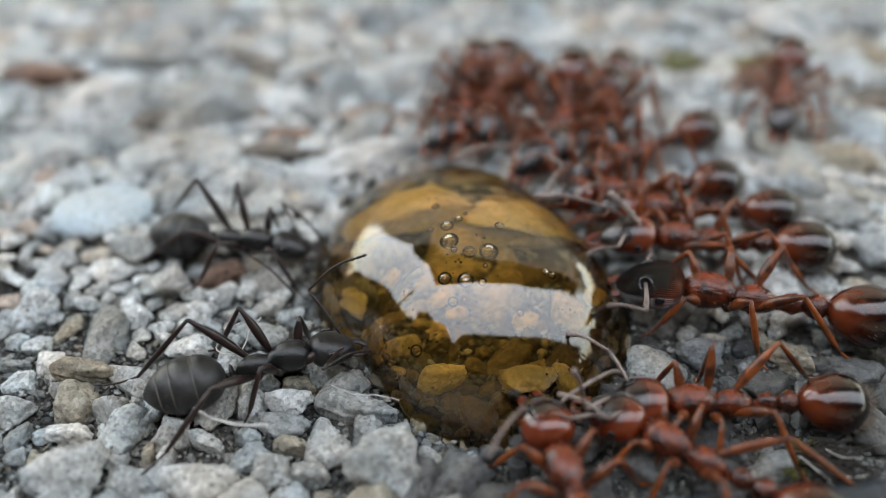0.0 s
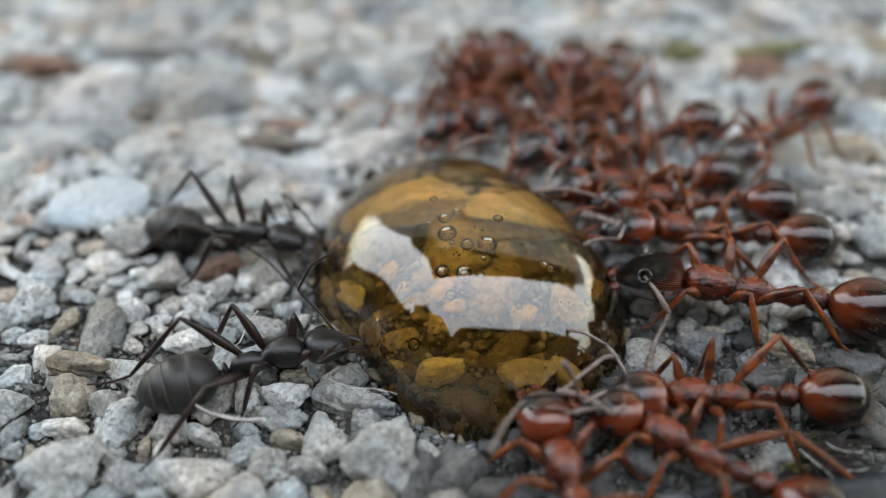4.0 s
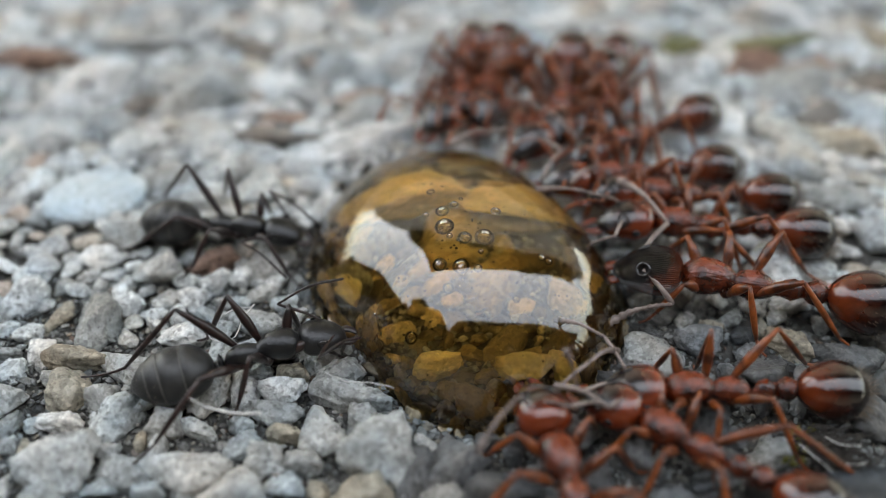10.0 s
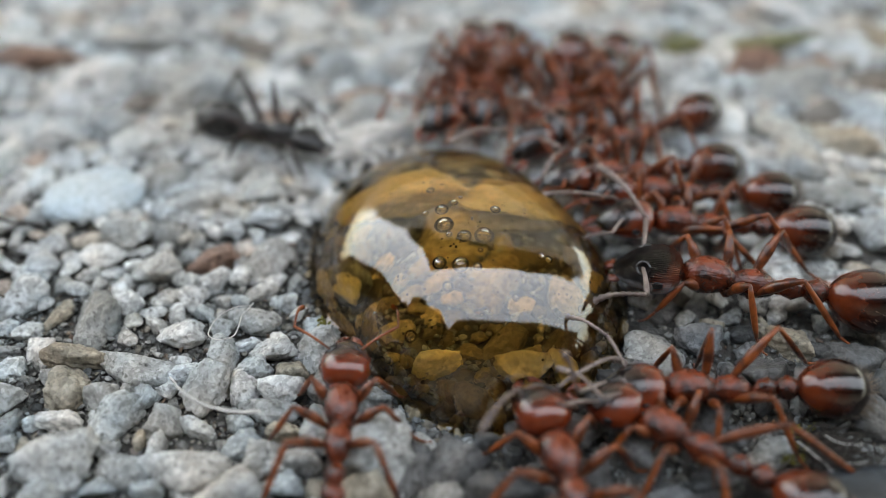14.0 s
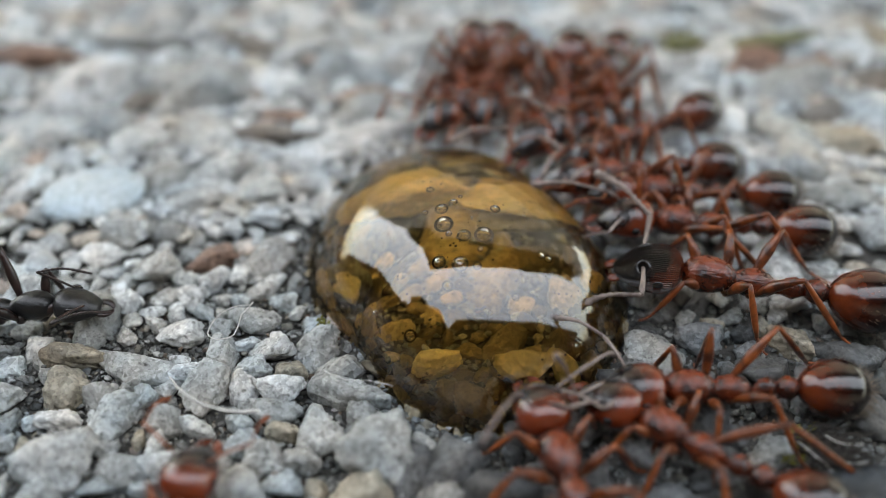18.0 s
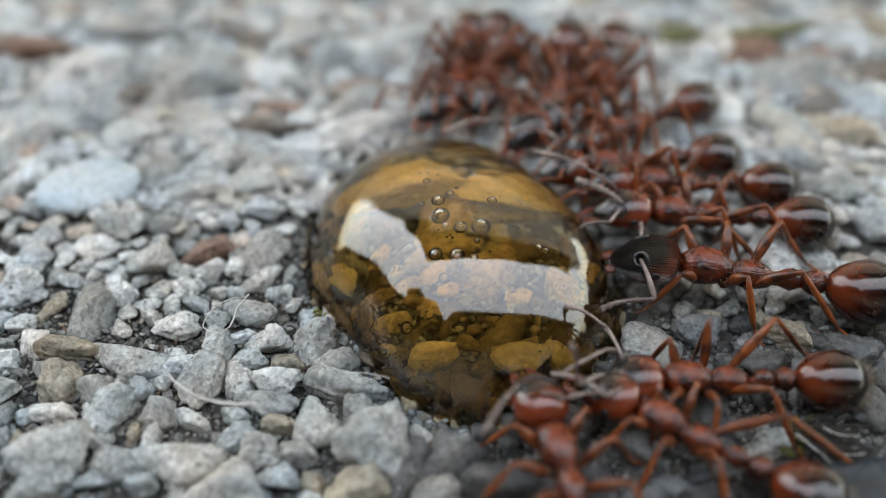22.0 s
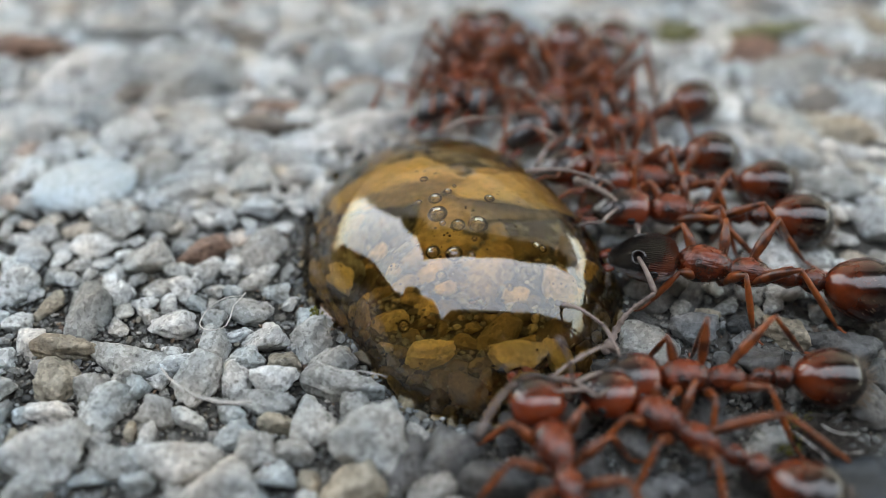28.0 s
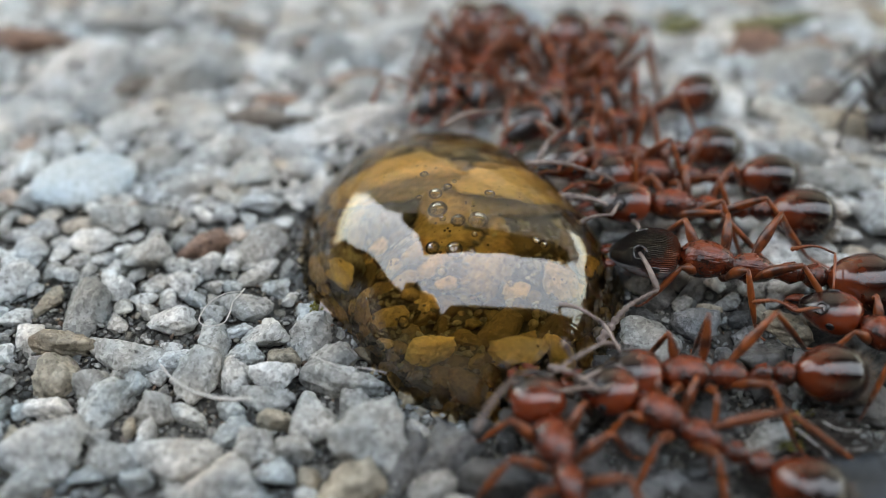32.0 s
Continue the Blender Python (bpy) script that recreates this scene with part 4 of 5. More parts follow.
def slab(name, plan, z0, z1, mat, label):
    """A block over a plan of corners, in metres."""
    bm = bmesh.new()
    low, top = [bm.verts.new((x, y, z0)) for x, y in plan], [bm.verts.new((x, y, z1)) for x, y in plan]
    bm.faces.new(low)
    bm.faces.new(top)
    for i in range(len(plan)):
        j = (i + 1) % len(plan)
        bm.faces.new((low[i], low[j], top[j], top[i]))
    bmesh.ops.recalc_face_normals(bm, faces=bm.faces)
    me = bpy.data.meshes.new(name)
    bm.to_mesh(me)
    bm.free()
    me.materials.append(mat)
    return tagged(new(name, me), label, kind="structure")


# plans follow the outline wanted in the honey's reflection, not a known building
slab("wall_north", [(-9.0, 13.6), (14.0, 13.6), (14.0, 13.9), (-9.0, 13.9)], -0.05, 3.0, LIGHT_PLASTER, "unseen pale plaster wall added to bounce light")
slab("eave_north", [(-2.0, 0.5), (-1.0, 0.38), (0.7, 0.42), (2.5, 0.72), (5.9, 2.15), (7.6, 2.6), (7.7, 3.1), (8.3, 3.5), (8.0, 4.6), (5.5, 3.4), (2.3, 1.75), (0.7, 1.45), (-1.0, 1.75), (-2.5, 2.4), (-2.5, 1.6)], 3.0, 3.16, TIMBER, "unseen dark timber slab added to edge the reflected sky")
# added sheet: fills the far side with soft sky light
slab("awning", [(-2.65, 2.56), (-2.5, 2.41), (-1.0, 1.76), (0.7, 1.46), (2.3, 1.76), (5.5, 3.41), (8.0, 4.61), (8.3, 3.51), (14.5, 7), (14.5, 14), (-9.5, 14), (-6.9, 9.4), (-4.05, 4.7)], 3.02, 3.03, CLOTH, "unseen pale cloth added to veil the honey and soften the light")
slab("wall_south", [(-24, -3.4), (9, -3.4), (9, -3.7), (-24, -3.7)], -0.05, 3.0, PLASTER, "unseen grey plaster wall added to block low sky behind the camera")
slab("wall_west", [(-23.6, -3.4), (-23.3, -3.4), (-20.4, 10.6), (-20.7, 10.6)], -0.05, 3.0, PLASTER, "unseen grey plaster wall added to block low sky in the west")
slab("eave_south", [(-1.1, -1.7), (2.0, -1.62), (9.0, -1.55), (20, -1.2), (20, -12), (-24, -12), (-24, 10.8), (-21, 10.8), (-10.6, 2.3), (-7.9, 0.66), (-6.3, 0.1), (-6.1, -0.35), (-4.9, -0.3), (-4.7, -0.05), (-3.05, -0.55), (-2.9, -1.0), (-2.2, -1.2), (-1.92, -2.2)], 3.0, 3.16, TIMBER, "unseen dark timber slab added to cut the sky to a strip")


# ---- plant fibres and scraps ----
FIBRE = rough_material("dry_fibre", (0.36, 0.35, 0.33), (0.56, 0.55, 0.52), 9000)
MOSSY = rough_material("moss", (0.10, 0.10, 0.02), (0.20, 0.19, 0.05), 4000)


def fibre(label, points, r0, r1, n=24, name="plant_fibre"):
    bm = bmesh.new()
    pts = spline(points, n)
    loft(bm, [(p + 0.03 * noise.noise_vector(p * 3), (r0 + (r1 - r0) * i / n) * 0.8, (r0 + (r1 - r0) * i / n) * 0.5) for i, p in enumerate(pts)], 6)
    ob = new(name, finish(bm, name, FIBRE))
    return tagged(ob, label, "fibre")


fibre("split white plant fibre lying across pale stones", [(-7.42, -4.71, 0.60), (-6.97, -5.29, 0.75), (-6.27, -5.80, 0.80), (-5.44, -5.98, 0.75), (-4.79, -5.94, 0.70)], 0.03, 0.085)
fibre("thin frayed strand of a white plant fibre", [(-7.09, -5.11, 0.70), (-6.50, -5.69, 0.85), (-6.01, -5.95, 0.85), (-5.65, -6.02, 0.80)], 0.02, 0.02)
fibre("fine curled white thread loop on the stones", [(-5.53, -2.23, 0.90), (-6.10, -2.36, 0.90), (-6.47, -2.65, 0.80), (-6.67, -3.21, 0.70), (-6.27, -3.42, 0.70), (-5.85, -3.30, 0.80), (-5.77, -2.75, 0.90), (-5.47, -2.24, 1.00)], 0.025, 0.03)
fibre("fine pale root hair beside the honey", [(-3.26, -4.57, 0.70), (-2.62, -4.91, 0.75), (-1.86, -4.97, 0.75), (-1.36, -5.04, 0.60)], 0.02, 0.025)
fibre("dry pale plant hair near the red ants", [(9.81, -6.43, 0.40), (10.11, -6.77, 0.50), (10.71, -6.79, 0.40)], 0.03, 0.02)
fibre("dry pale plant hair near the red ants", [(9.56, -6.89, 0.30), (10.11, -7.31, 0.40), (10.73, -7.23, 0.30)], 0.03, 0.02)
fibre("dry pale plant hair near the red ants", [(9.08, -6.53, 0.30), (9.55, -7.30, 0.40), (9.87, -7.74, 0.30)], 0.03, 0.02)


def tuft(x, y, size, seed, count):
    """A scrap of moss: many short blades."""
    rng = random.Random(seed)
    bm = bmesh.new()
    for _ in range(count):
        a, q = rng.uniform(0, 6.28), rng.uniform(0, 1) ** 0.5 * size
        p = Vector((q * math.cos(a), q * math.sin(a), 0.0))
        e = p + Vector((rng.uniform(-.3, .3), rng.uniform(-.3, .3), rng.uniform(0.15, 0.5))) * size
        loft(bm, [(p, 0.035, 0.03), ((p + e) / 2, 0.05, 0.03), (e, 0.008, 0.008)], 5)
    ob = new("moss_tuft", finish(bm, "moss_tuft", MOSSY))
    ob.location = Vector((x, y, 0.05)) * U
    return tagged(ob, "scrap of yellow-green moss between the stones", "moss")


ROOT = rough_material("dark_root", (0.012, 0.010, 0.009), (0.045, 0.038, 0.032), 9000)


def root_tuft(x, y, seed, count):
    """A frayed scrap of dark roots: many thin strands lying about one way."""
    rng = random.Random(seed)
    bm = bmesh.new()
    for _ in range(count):
        p = Vector((rng.gauss(0, 0.35), rng.gauss(0, 0.30), rng.uniform(0.0, 0.22)))
        a, q = rng.gauss(-0.25, 0.45), rng.uniform(0.4, 1.0)
        e = p + Vector((q * math.cos(a), q * math.sin(a), rng.uniform(-0.05, 0.18)))
        m = (p + e) / 2 + Vector((rng.uniform(-.06, .06), rng.uniform(-.1, .1), 0.10))
        loft(bm, [(p, 0.03, 0.03), (m, 0.028, 0.024), (e, 0.01, 0.01)], 5)
    ob = new("root_tuft", finish(bm, "root_tuft", ROOT))
    ob.location = Vector((x, y, 0.12)) * U
    return tagged(ob, "frayed scrap of dark dry roots beside the slate", "roots")


root_tuft(9.75, -6.75, 5, 110)
tuft(9.41, -6.40, 0.5, 1, 60)
tuft(8.92, -6.84, 0.35, 2, 40)
tuft(9.82, 14.12, 0.9, 3, 70)
tuft(-3.54, -2.22, 0.25, 4, 20)

# ---- the ants ----
feeder, _, feeder_feel, *_ = red_ant("red-brown ant with ridged dark head, feeding at the honey", seed=0, cuticle=DARK_HEAD, thick=1.45, feet=((2.93, 1.08, 0.1), (-1.13, 1.73, 0.1), (-4.30, 1.25, 0.1), None, None, None), knees=(1.5, 2.0, 2.2, None, None, None), elbows=((-0.98, 0.72, -0.58), (-0.73, -1.31, 0.04)), tips=((1.14, 1.37, -1.35), (0.95, -3.16, 0.16)))
put(feeder, 8.45, -1.51, 170, 0.95)
second, _, second_feel, *_ = red_ant("red-brown ant with a glossy bristly gaster", seed=1, feet=(None, None, None, (1.90, 1.88, 0.1), (0.17, 2.22, 0.1), (-4.92, 2.08, 0.1)), knees=(None, None, None, 2.2, 2.9, 2.9), elbows=((1.00, 0.70, 0.30), (0.47, -1.25, 0.20)), tips=((2.40, -0.60, 0.00), (2.10, -2.24, 0.10)))
put(second, 7.05, -5.42, -178, 0.81)
third, _, third_feel, *_ = red_ant("red-brown ant reaching towards the honey drop", seed=2, feet=(None, None, None, None, None, (-6.42, 2.80, 0.1)), knees=(None, None, None, None, None, 2.3), elbows=((0.70, 1.00, 0.40), (0.51, 1.29, 0.18)), tips=((1.90, 1.30, -0.20), (0.93, 1.74, 2.29)))
put(third, 6.05, -7.05, 147, 0.80)
front, _, front_feel, *_ = red_ant("red-brown ant drinking at the near edge of the drop", seed=3, elbows=((-0.75, 0.49, 1.08), (0.30, -1.25, 0.45)), tips=((-2.03, 1.87, 0.90), (0.90, -2.60, -0.40)))
put(front, 2.99, -8.28, 104, 0.85)
fifth, _, fifth_feel, *_ = red_ant("red-brown ant feeding beside other red ants", seed=4, feet=((-3.49, 2.20, 0.1), (-2.08, 1.99, 0.1), (-5.36, 2.07, 0.1), None, None, None), knees=(2.0, 2.4, 2.6, None, None, None), elbows=((0.40, 1.20, 0.45), (0.47, 0.27, 0.59)), tips=((1.90, 1.40, -0.20), (3.42, -0.11, 0.83)))
put(fifth, 7.92, 1.20, 177, 0.85)
ant, *_ = red_ant("red-brown ant feeding beside other red ants", seed=5)
put(ant, 7.55, 2.86, -179, 0.80)
ant, *_ = red_ant("red-brown ant squeezed in at the rim of the drop", seed=6, knees=(2.1, 2.5, 2.9, 2.2, 2.7, 2.9))
put(ant, 6.10, 3.90, -169, 0.80)
rim_ant, _, rim_feel, *_ = red_ant("red-brown ant feeding at the far side of the drop", seed=7, knees=(2.1, 2.5, 2.9, 2.2, 2.7, 2.9), elbows=((0.70, 1.10, 0.30), (0.12, -1.25, 0.61)), tips=((2.30, 1.30, 0.20), (1.15, -3.40, 0.93)))
put(rim_ant, 6.65, 6.05, -147, 0.78)
far_ant, _, far_red_feel, *_ = red_ant("red-brown ant feeding at the far side of the drop", seed=8, knees=(2.1, 2.5, 2.9, 2.2, 2.7, 2.9), elbows=((0.60, 1.20, 0.30), (1.21, -0.21, 0.67)), tips=((2.20, 1.20, 0.00), (3.22, -1.07, 0.97)))
put(far_ant, 4.23, 7.45, -122, 0.90)
ant, *_ = red_ant("red-brown ant with a dark head behind the drop", seed=9, knees=(2.1, 2.5, 2.9, 2.2, 2.7, 2.9))
put(ant, 1.00, 8.95, -122, 0.84)
ant, *_ = red_ant("red-brown ant crowding behind the drop", seed=10, knees=(2.1, 2.5, 2.9, 2.2, 2.7, 2.9))
put(ant, 0.75, 10.05, -98, 0.77)
ant, *_ = red_ant("red-brown ant crowding behind the drop", seed=11, knees=(2.1, 2.5, 2.9, 2.2, 2.7, 2.9))
put(ant, 4.40, 8.55, -101, 0.86)
ant, *_ = red_ant("red-brown ant crowding behind the drop", seed=12, knees=(2.3, 2.8, 3.1, 2.3, 2.9, 3.0))
put(ant, 1.80, 9.75, -100, 0.82)
ant, *_ = red_ant("red-brown ant crowding behind the drop", seed=13, knees=(2.3, 2.8, 3.1, 2.3, 2.9, 3.0))
put(ant, 6.27, 8.97, -101, 0.80)
black_near, near_legs, near_feel, _, _ = black_ant("black ant with a grey banded gaster, drinking from the honey", seed=1, feet=((1.83, 1.62, 0.1), (-2.39, 2.46, 0.1), (-6.15, 1.77, 0.1), (3.20, 0.27, 0.1), (-1.55, 1.68, 0.1), (-5.23, 2.79, 0.1)), knees=(2.2, 2.9, 3.1, 1.5, 2.0, 2.0), elbows=((-1.67, 0.82, 0.72), (-0.99, -1.19, 0.40)), tips=((0.63, 0.24, 1.79), (0.89, -0.25, -0.24)))
black_near.scale = (0.80,) * 3
black_far, far_legs, far_feel, _, _ = black_ant("slim black ant with reddish leg tips, drinking from the honey", seed=2, feet=((0.85, 2.39, 0.1), (-2.38, 3.65, 0.1), (-5.86, 2.63, 0.1), (3.43, 1.93, 0.1), (-1.85, 2.56, 0.1), (-5.53, 1.37, 0.1)), knees=(2.2, 2.9, 3.2, 1.6, 2.0, 2.0), elbows=((-1.24, 1.30, 0.84), (-1.77, -1.08, 0.16)), tips=((0.99, 0.18, -0.11), (0.47, -2.13, -0.65)))
black_far.scale = (0.74,) * 3
black_edge, edge_legs, *_ = black_ant("black ant wandering at the far stones", seed=3)
black_edge.scale = (0.78,) * 3
red_visitor, red_visitor_legs, red_visitor_feel, _, _ = red_ant("red-brown ant wandering over the pale stones", seed=11)
red_visitor.scale = (0.8,) * 3
red_passer, red_passer_legs, red_passer_feel, _, _ = red_ant("red-brown ant passing far behind", seed=10)
red_passer.scale = (0.8,) * 3
red_leaver, red_leaver_legs, red_leaver_feel, _, _ = red_ant("red-brown ant leaving the crowd", seed=10)
red_leaver.scale = (0.8,) * 3
red_comer, red_comer_legs, red_comer_feel, _, _ = red_ant("red-brown ant arriving with raised antennae", seed=9)
red_comer.scale = (0.8,) * 3


# ---- loose stone filling between the single stones ----
joined_stones("honeyed_stones", "pale stones under the honey", 12000, 0.22, 0.85, (-4.6, 6.2, -6.6, 6.4), 3, STONE_WET, 11, 0.82, -0.30, inside=True)
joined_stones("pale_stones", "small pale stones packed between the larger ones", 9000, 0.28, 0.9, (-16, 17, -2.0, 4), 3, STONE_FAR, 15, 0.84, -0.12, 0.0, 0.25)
joined_stones("small_stones", "small grey stones half sunk in dark mortar", 5000, 0.18, 0.5, (-16, 14, -13, 4), 2, STONE_DARK, 5, 1.2, -0.30, 0.6)
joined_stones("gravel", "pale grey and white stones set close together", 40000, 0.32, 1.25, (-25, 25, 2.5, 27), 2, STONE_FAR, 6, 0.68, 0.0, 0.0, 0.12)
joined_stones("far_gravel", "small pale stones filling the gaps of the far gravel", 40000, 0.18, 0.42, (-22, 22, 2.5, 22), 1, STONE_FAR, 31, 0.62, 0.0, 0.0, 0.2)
joined_stones("outer_gravel", "grey stones at the edge of the concrete", 5000, 0.35, 1.1, (-25, 25, -13, -2), 2, STONE_DARK, 7, 0.95, 0.0, 0.7)
joined_stones("grit", "fine dark mineral grit", 26000, 0.05, 0.20, (-14, 13, -11, 5), 1, STONE_DARK, 9, 0.7, -0.28)
joined_stones("crumbs", "fine pale crumbs of stone and mortar", 26000, 0.05, 0.26, (-13, 6, -10, 3), 2, STONE_MIX, 23, 0.7, -0.18, 0.8)


def gait(legs, spans):
    """The legs swing in two sets of three while their ant walks, and rest between."""
    for j, part_ob in enumerate(legs):
        m = part_ob.matrix_basis.copy()
        side, phase = (1 if j < 3 else -1), (1 if j in (0, 2, 4) else -1)
        rows = [(0, m)]
        for a, b in spans:
            k, n = 0, max(2, int(round((b - a) / 0.1)))
            while k <= n:
                swing = 0 if k in (0, n) else phase * side * (16 if k % 2 else -16)
                rows.append((a + (b - a) * k / n, m @ pose(0, 0, 0, 0, 0, swing)))
                k += 1
        if rows[-1][0] < 31.99:
            rows.append((32, m))
        walk(part_ob, rows)


def sway(feelers, seed, step, reach):
    """Antennae that feel about."""
    rng = random.Random(seed)
    for part_ob in feelers:
        m = part_ob.matrix_basis.copy()
        rows, t = [(0, m)], step
        while t < 31.5:
            rows.append((round(t, 1), m @ pose(0, 0, 0, rng.uniform(-1, 1) * reach * 0.5, rng.uniform(-1, 1) * reach, rng.uniform(-1, 1) * reach)))
            t += step * rng.uniform(0.7, 1.5)
        rows.append((32, m))
        walk(part_ob, rows)


def bend(part_ob, way):
    """The pose of a feeler or of its outer half that turns its rest line towards way."""
    return Matrix.Translation(part_ob.location) @ REST[part_ob.name].rotation_difference(Vector(way)).to_matrix().to_4x4()


def motions():
    walk(black_near, [
        (0, pose(-0.00494, -0.00396, 0, 0, 0, 17.2)),
        (6, pose(-0.00502, -0.00412, 0, 0, 0, 17.9)),
        (12.7, pose(-0.00509, -0.00397, 0, 0, 0, 18.0)),
        (12.8, pose(-0.00997, -0.00305, 0, 0, 0, 84.5)),
        (12.9, pose(-0.01745, 0.00084, 0, 0, 0, 169.4)),
        (16.4, pose(-0.01690, -0.00032, 0, 0, 0, 172.5)),
        (16.6, pose(-0.01582, -0.00089, 0, 0, 0, 1.1)),
        (17.4, pose(-0.01456, -0.00163, 0, 0, 0, 1.1)),
        (17.8, pose(-0.01250, -0.00250, 0, 0, 0, 4.5)),
        (18.4, pose(-0.01199, -0.00235, 0, 0, 0, 5.2)),
        (19, pose(-0.01060, -0.00126, 0, 0, 0, 12.4)),
        (19.5, pose(-0.00983, -0.00080, 0, 0, 0, 12.5)),
        (19.7, pose(-0.00606, 0.00208, 0, 0, 0, 11.5)),
        (19.8, pose(-0.00633, 0.00590, 0, 0, 0, 65.1)),
        (19.9, pose(-0.00815, 0.00884, 0, 0, 0, 85.2)),
        (20, pose(-0.00700, 0.00720, 0, 0, 0, 56.0)),
        (20.1, pose(-0.00745, 0.00788, 0, 0, 0, 47.5)),
        (20.3, pose(-0.00696, 0.00715, 0, 0, 0, 20.2)),
        (20.5, pose(-0.01086, 0.00738, 0, 0, 0, 62.0)),
        (20.7, pose(-0.01943, 0.01254, 0, 0, 0, 183.6)),
        (20.9, pose(-0.02717, 0.01240, 0, 0, 0, 183.9)),
        (32, pose(-0.03743, 0.01457, 0, 0, 0, 183.7)),
    ])
    walk(black_far, [
        (0, pose(-0.00657, 0.00135, 0, 0, 0, -11.4)),
        (6, pose(-0.00662, 0.00134, 0, 0, 0, -11.0)),
        (13, pose(-0.00658, 0.00133, 0, 0, 0, -11.0)),
        (13.1, pose(-0.00622, 0.00187, 0, 0, 0, -7.8)),
        (13.2, pose(-0.00613, 0.00334, 0, 0, 0, -3.5)),
        (13.3, pose(-0.00619, 0.00503, 0, 0, 0, 73.8)),
        (13.4, pose(-0.00646, 0.00661, 0, 0, 0, -26.3)),
        (14.2, pose(-0.00615, 0.00649, 0, 0, 0, -25.0)),
        (14.4, pose(-0.01398, 0.00839, 0, 0, 0, -201.5)),
        (14.5, pose(-0.01540, 0.00876, 0, 0, 0, -202.8)),
        (14.8, pose(-0.02164, 0.01091, 0, 0, 0, -198.4)),
        (22.5, pose(-0.02472, 0.01253, 0, 0, 0, -364.1)),
        (23, pose(-0.01514, 0.01062, 0, 0, 0, -423.0)),
        (23.6, pose(-0.01353, 0.00686, 0, 0, 0, -430.9)),
        (24.6, pose(-0.01345, 0.00692, 0, 0, 0, -431.5)),
        (24.8, pose(-0.00857, 0.01057, 0, 0, 0, -370.9)),
        (25, pose(-0.00933, 0.02042, 0, 0, 0, -261.3)),
        (25.4, pose(-0.01377, 0.04442, 0, 0, 0, -260.7)),
        (32, pose(-0.02357, 0.10286, 0, 0, 0, -260.6)),
    ])
    walk(black_edge, [
        (0, pose(0.02702, 0.01362, 0, 0, 0, -148.4)),
        (20.4, pose(0.02268, 0.00982, 0, 0, 0, -145.3)),
        (20.7, pose(0.01740, 0.00784, 0, 0, 0, -146.0)),
        (20.8, pose(0.01635, 0.00746, 0, 0, 0, -144.8)),
        (21, pose(0.01833, 0.00772, 0, 0, 0, -324.5)),
        (21.4, pose(0.02599, 0.01135, 0, 0, 0, -328.9)),
        (29.6, pose(0.02210, 0.02525, 0, 0, 0, -473.1)),
        (30, pose(0.01727, 0.01437, 0, 0, 0, -472.3)),
        (30.5, pose(0.01893, 0.01489, 0, 0, 0, -473.2)),
        (31, pose(0.01723, 0.00961, 0, 0, 0, -472.6)),
        (32, pose(0.01598, 0.00733, 0, 0, 0, -474.9)),
    ])
    walk(red_visitor, [
        (0, pose(-0.00245, -0.01791, 0, 0, 0, 96.0)),
        (12.4, pose(-0.00297, -0.01250, 0, 0, 0, 94.2)),
        (12.6, pose(-0.00312, -0.00995, 0, 0, 0, 94.5)),
        (12.7, pose(-0.00264, -0.00822, 0, 0, 0, 88.6)),
        (12.9, pose(-0.00264, -0.00698, 0, 0, 0, 88.5)),
        (13, pose(-0.00256, -0.00648, 0, 0, 0, 87.5)),
        (14, pose(-0.00264, -0.00667, 0, 0, 0, 89.6)),
        (14.5, pose(-0.00227, -0.00729, 0, 0, 0, 82.9)),
        (16.5, pose(-0.00171, -0.00737, 0, 0, 0, 25.2)),
        (16.8, pose(-0.00241, -0.00789, 0, 0, 0, 30.8)),
        (17, pose(-0.00360, -0.00944, 0, 0, 0, 62.3)),
        (17.4, pose(-0.00428, -0.00946, 0, 0, 0, 65.0)),
        (18, pose(-0.00653, -0.01013, 0, 0, 0, 77.0)),
        (18.5, pose(-0.00708, -0.01079, 0, 0, 0, 79.1)),
        (19.2, pose(-0.00731, -0.01170, 0, 0, 0, 77.9)),
        (20, pose(-0.00641, -0.01613, 0, 0, 0, 88.1)),
        (32, pose(-0.00577, -0.01816, 0, 0, 0, 86.4)),
    ])
    walk(red_passer, [
        (0, pose(-0.03641, 0.01267, 0, 0, 0, -3.1)),
        (24.9, pose(-0.02576, 0.01152, 0, 0, 0, -3.4)),
        (25.2, pose(-0.01695, 0.01127, 0, 0, 0, -11.0)),
        (25.5, pose(-0.01326, 0.01014, 0, 0, 0, -17.9)),
        (27.2, pose(-0.01068, 0.01081, 0, 0, 0, 4.8)),
        (27.5, pose(-0.00987, 0.01245, 0, 0, 0, 100.5)),
        (27.8, pose(-0.01251, 0.02523, 0, 0, 0, 103.2)),
        (28.2, pose(-0.01911, 0.05852, 0, 0, 0, 102.6)),
        (32, pose(-0.03660, 0.14707, 0, 0, 0, 101.9)),
    ])
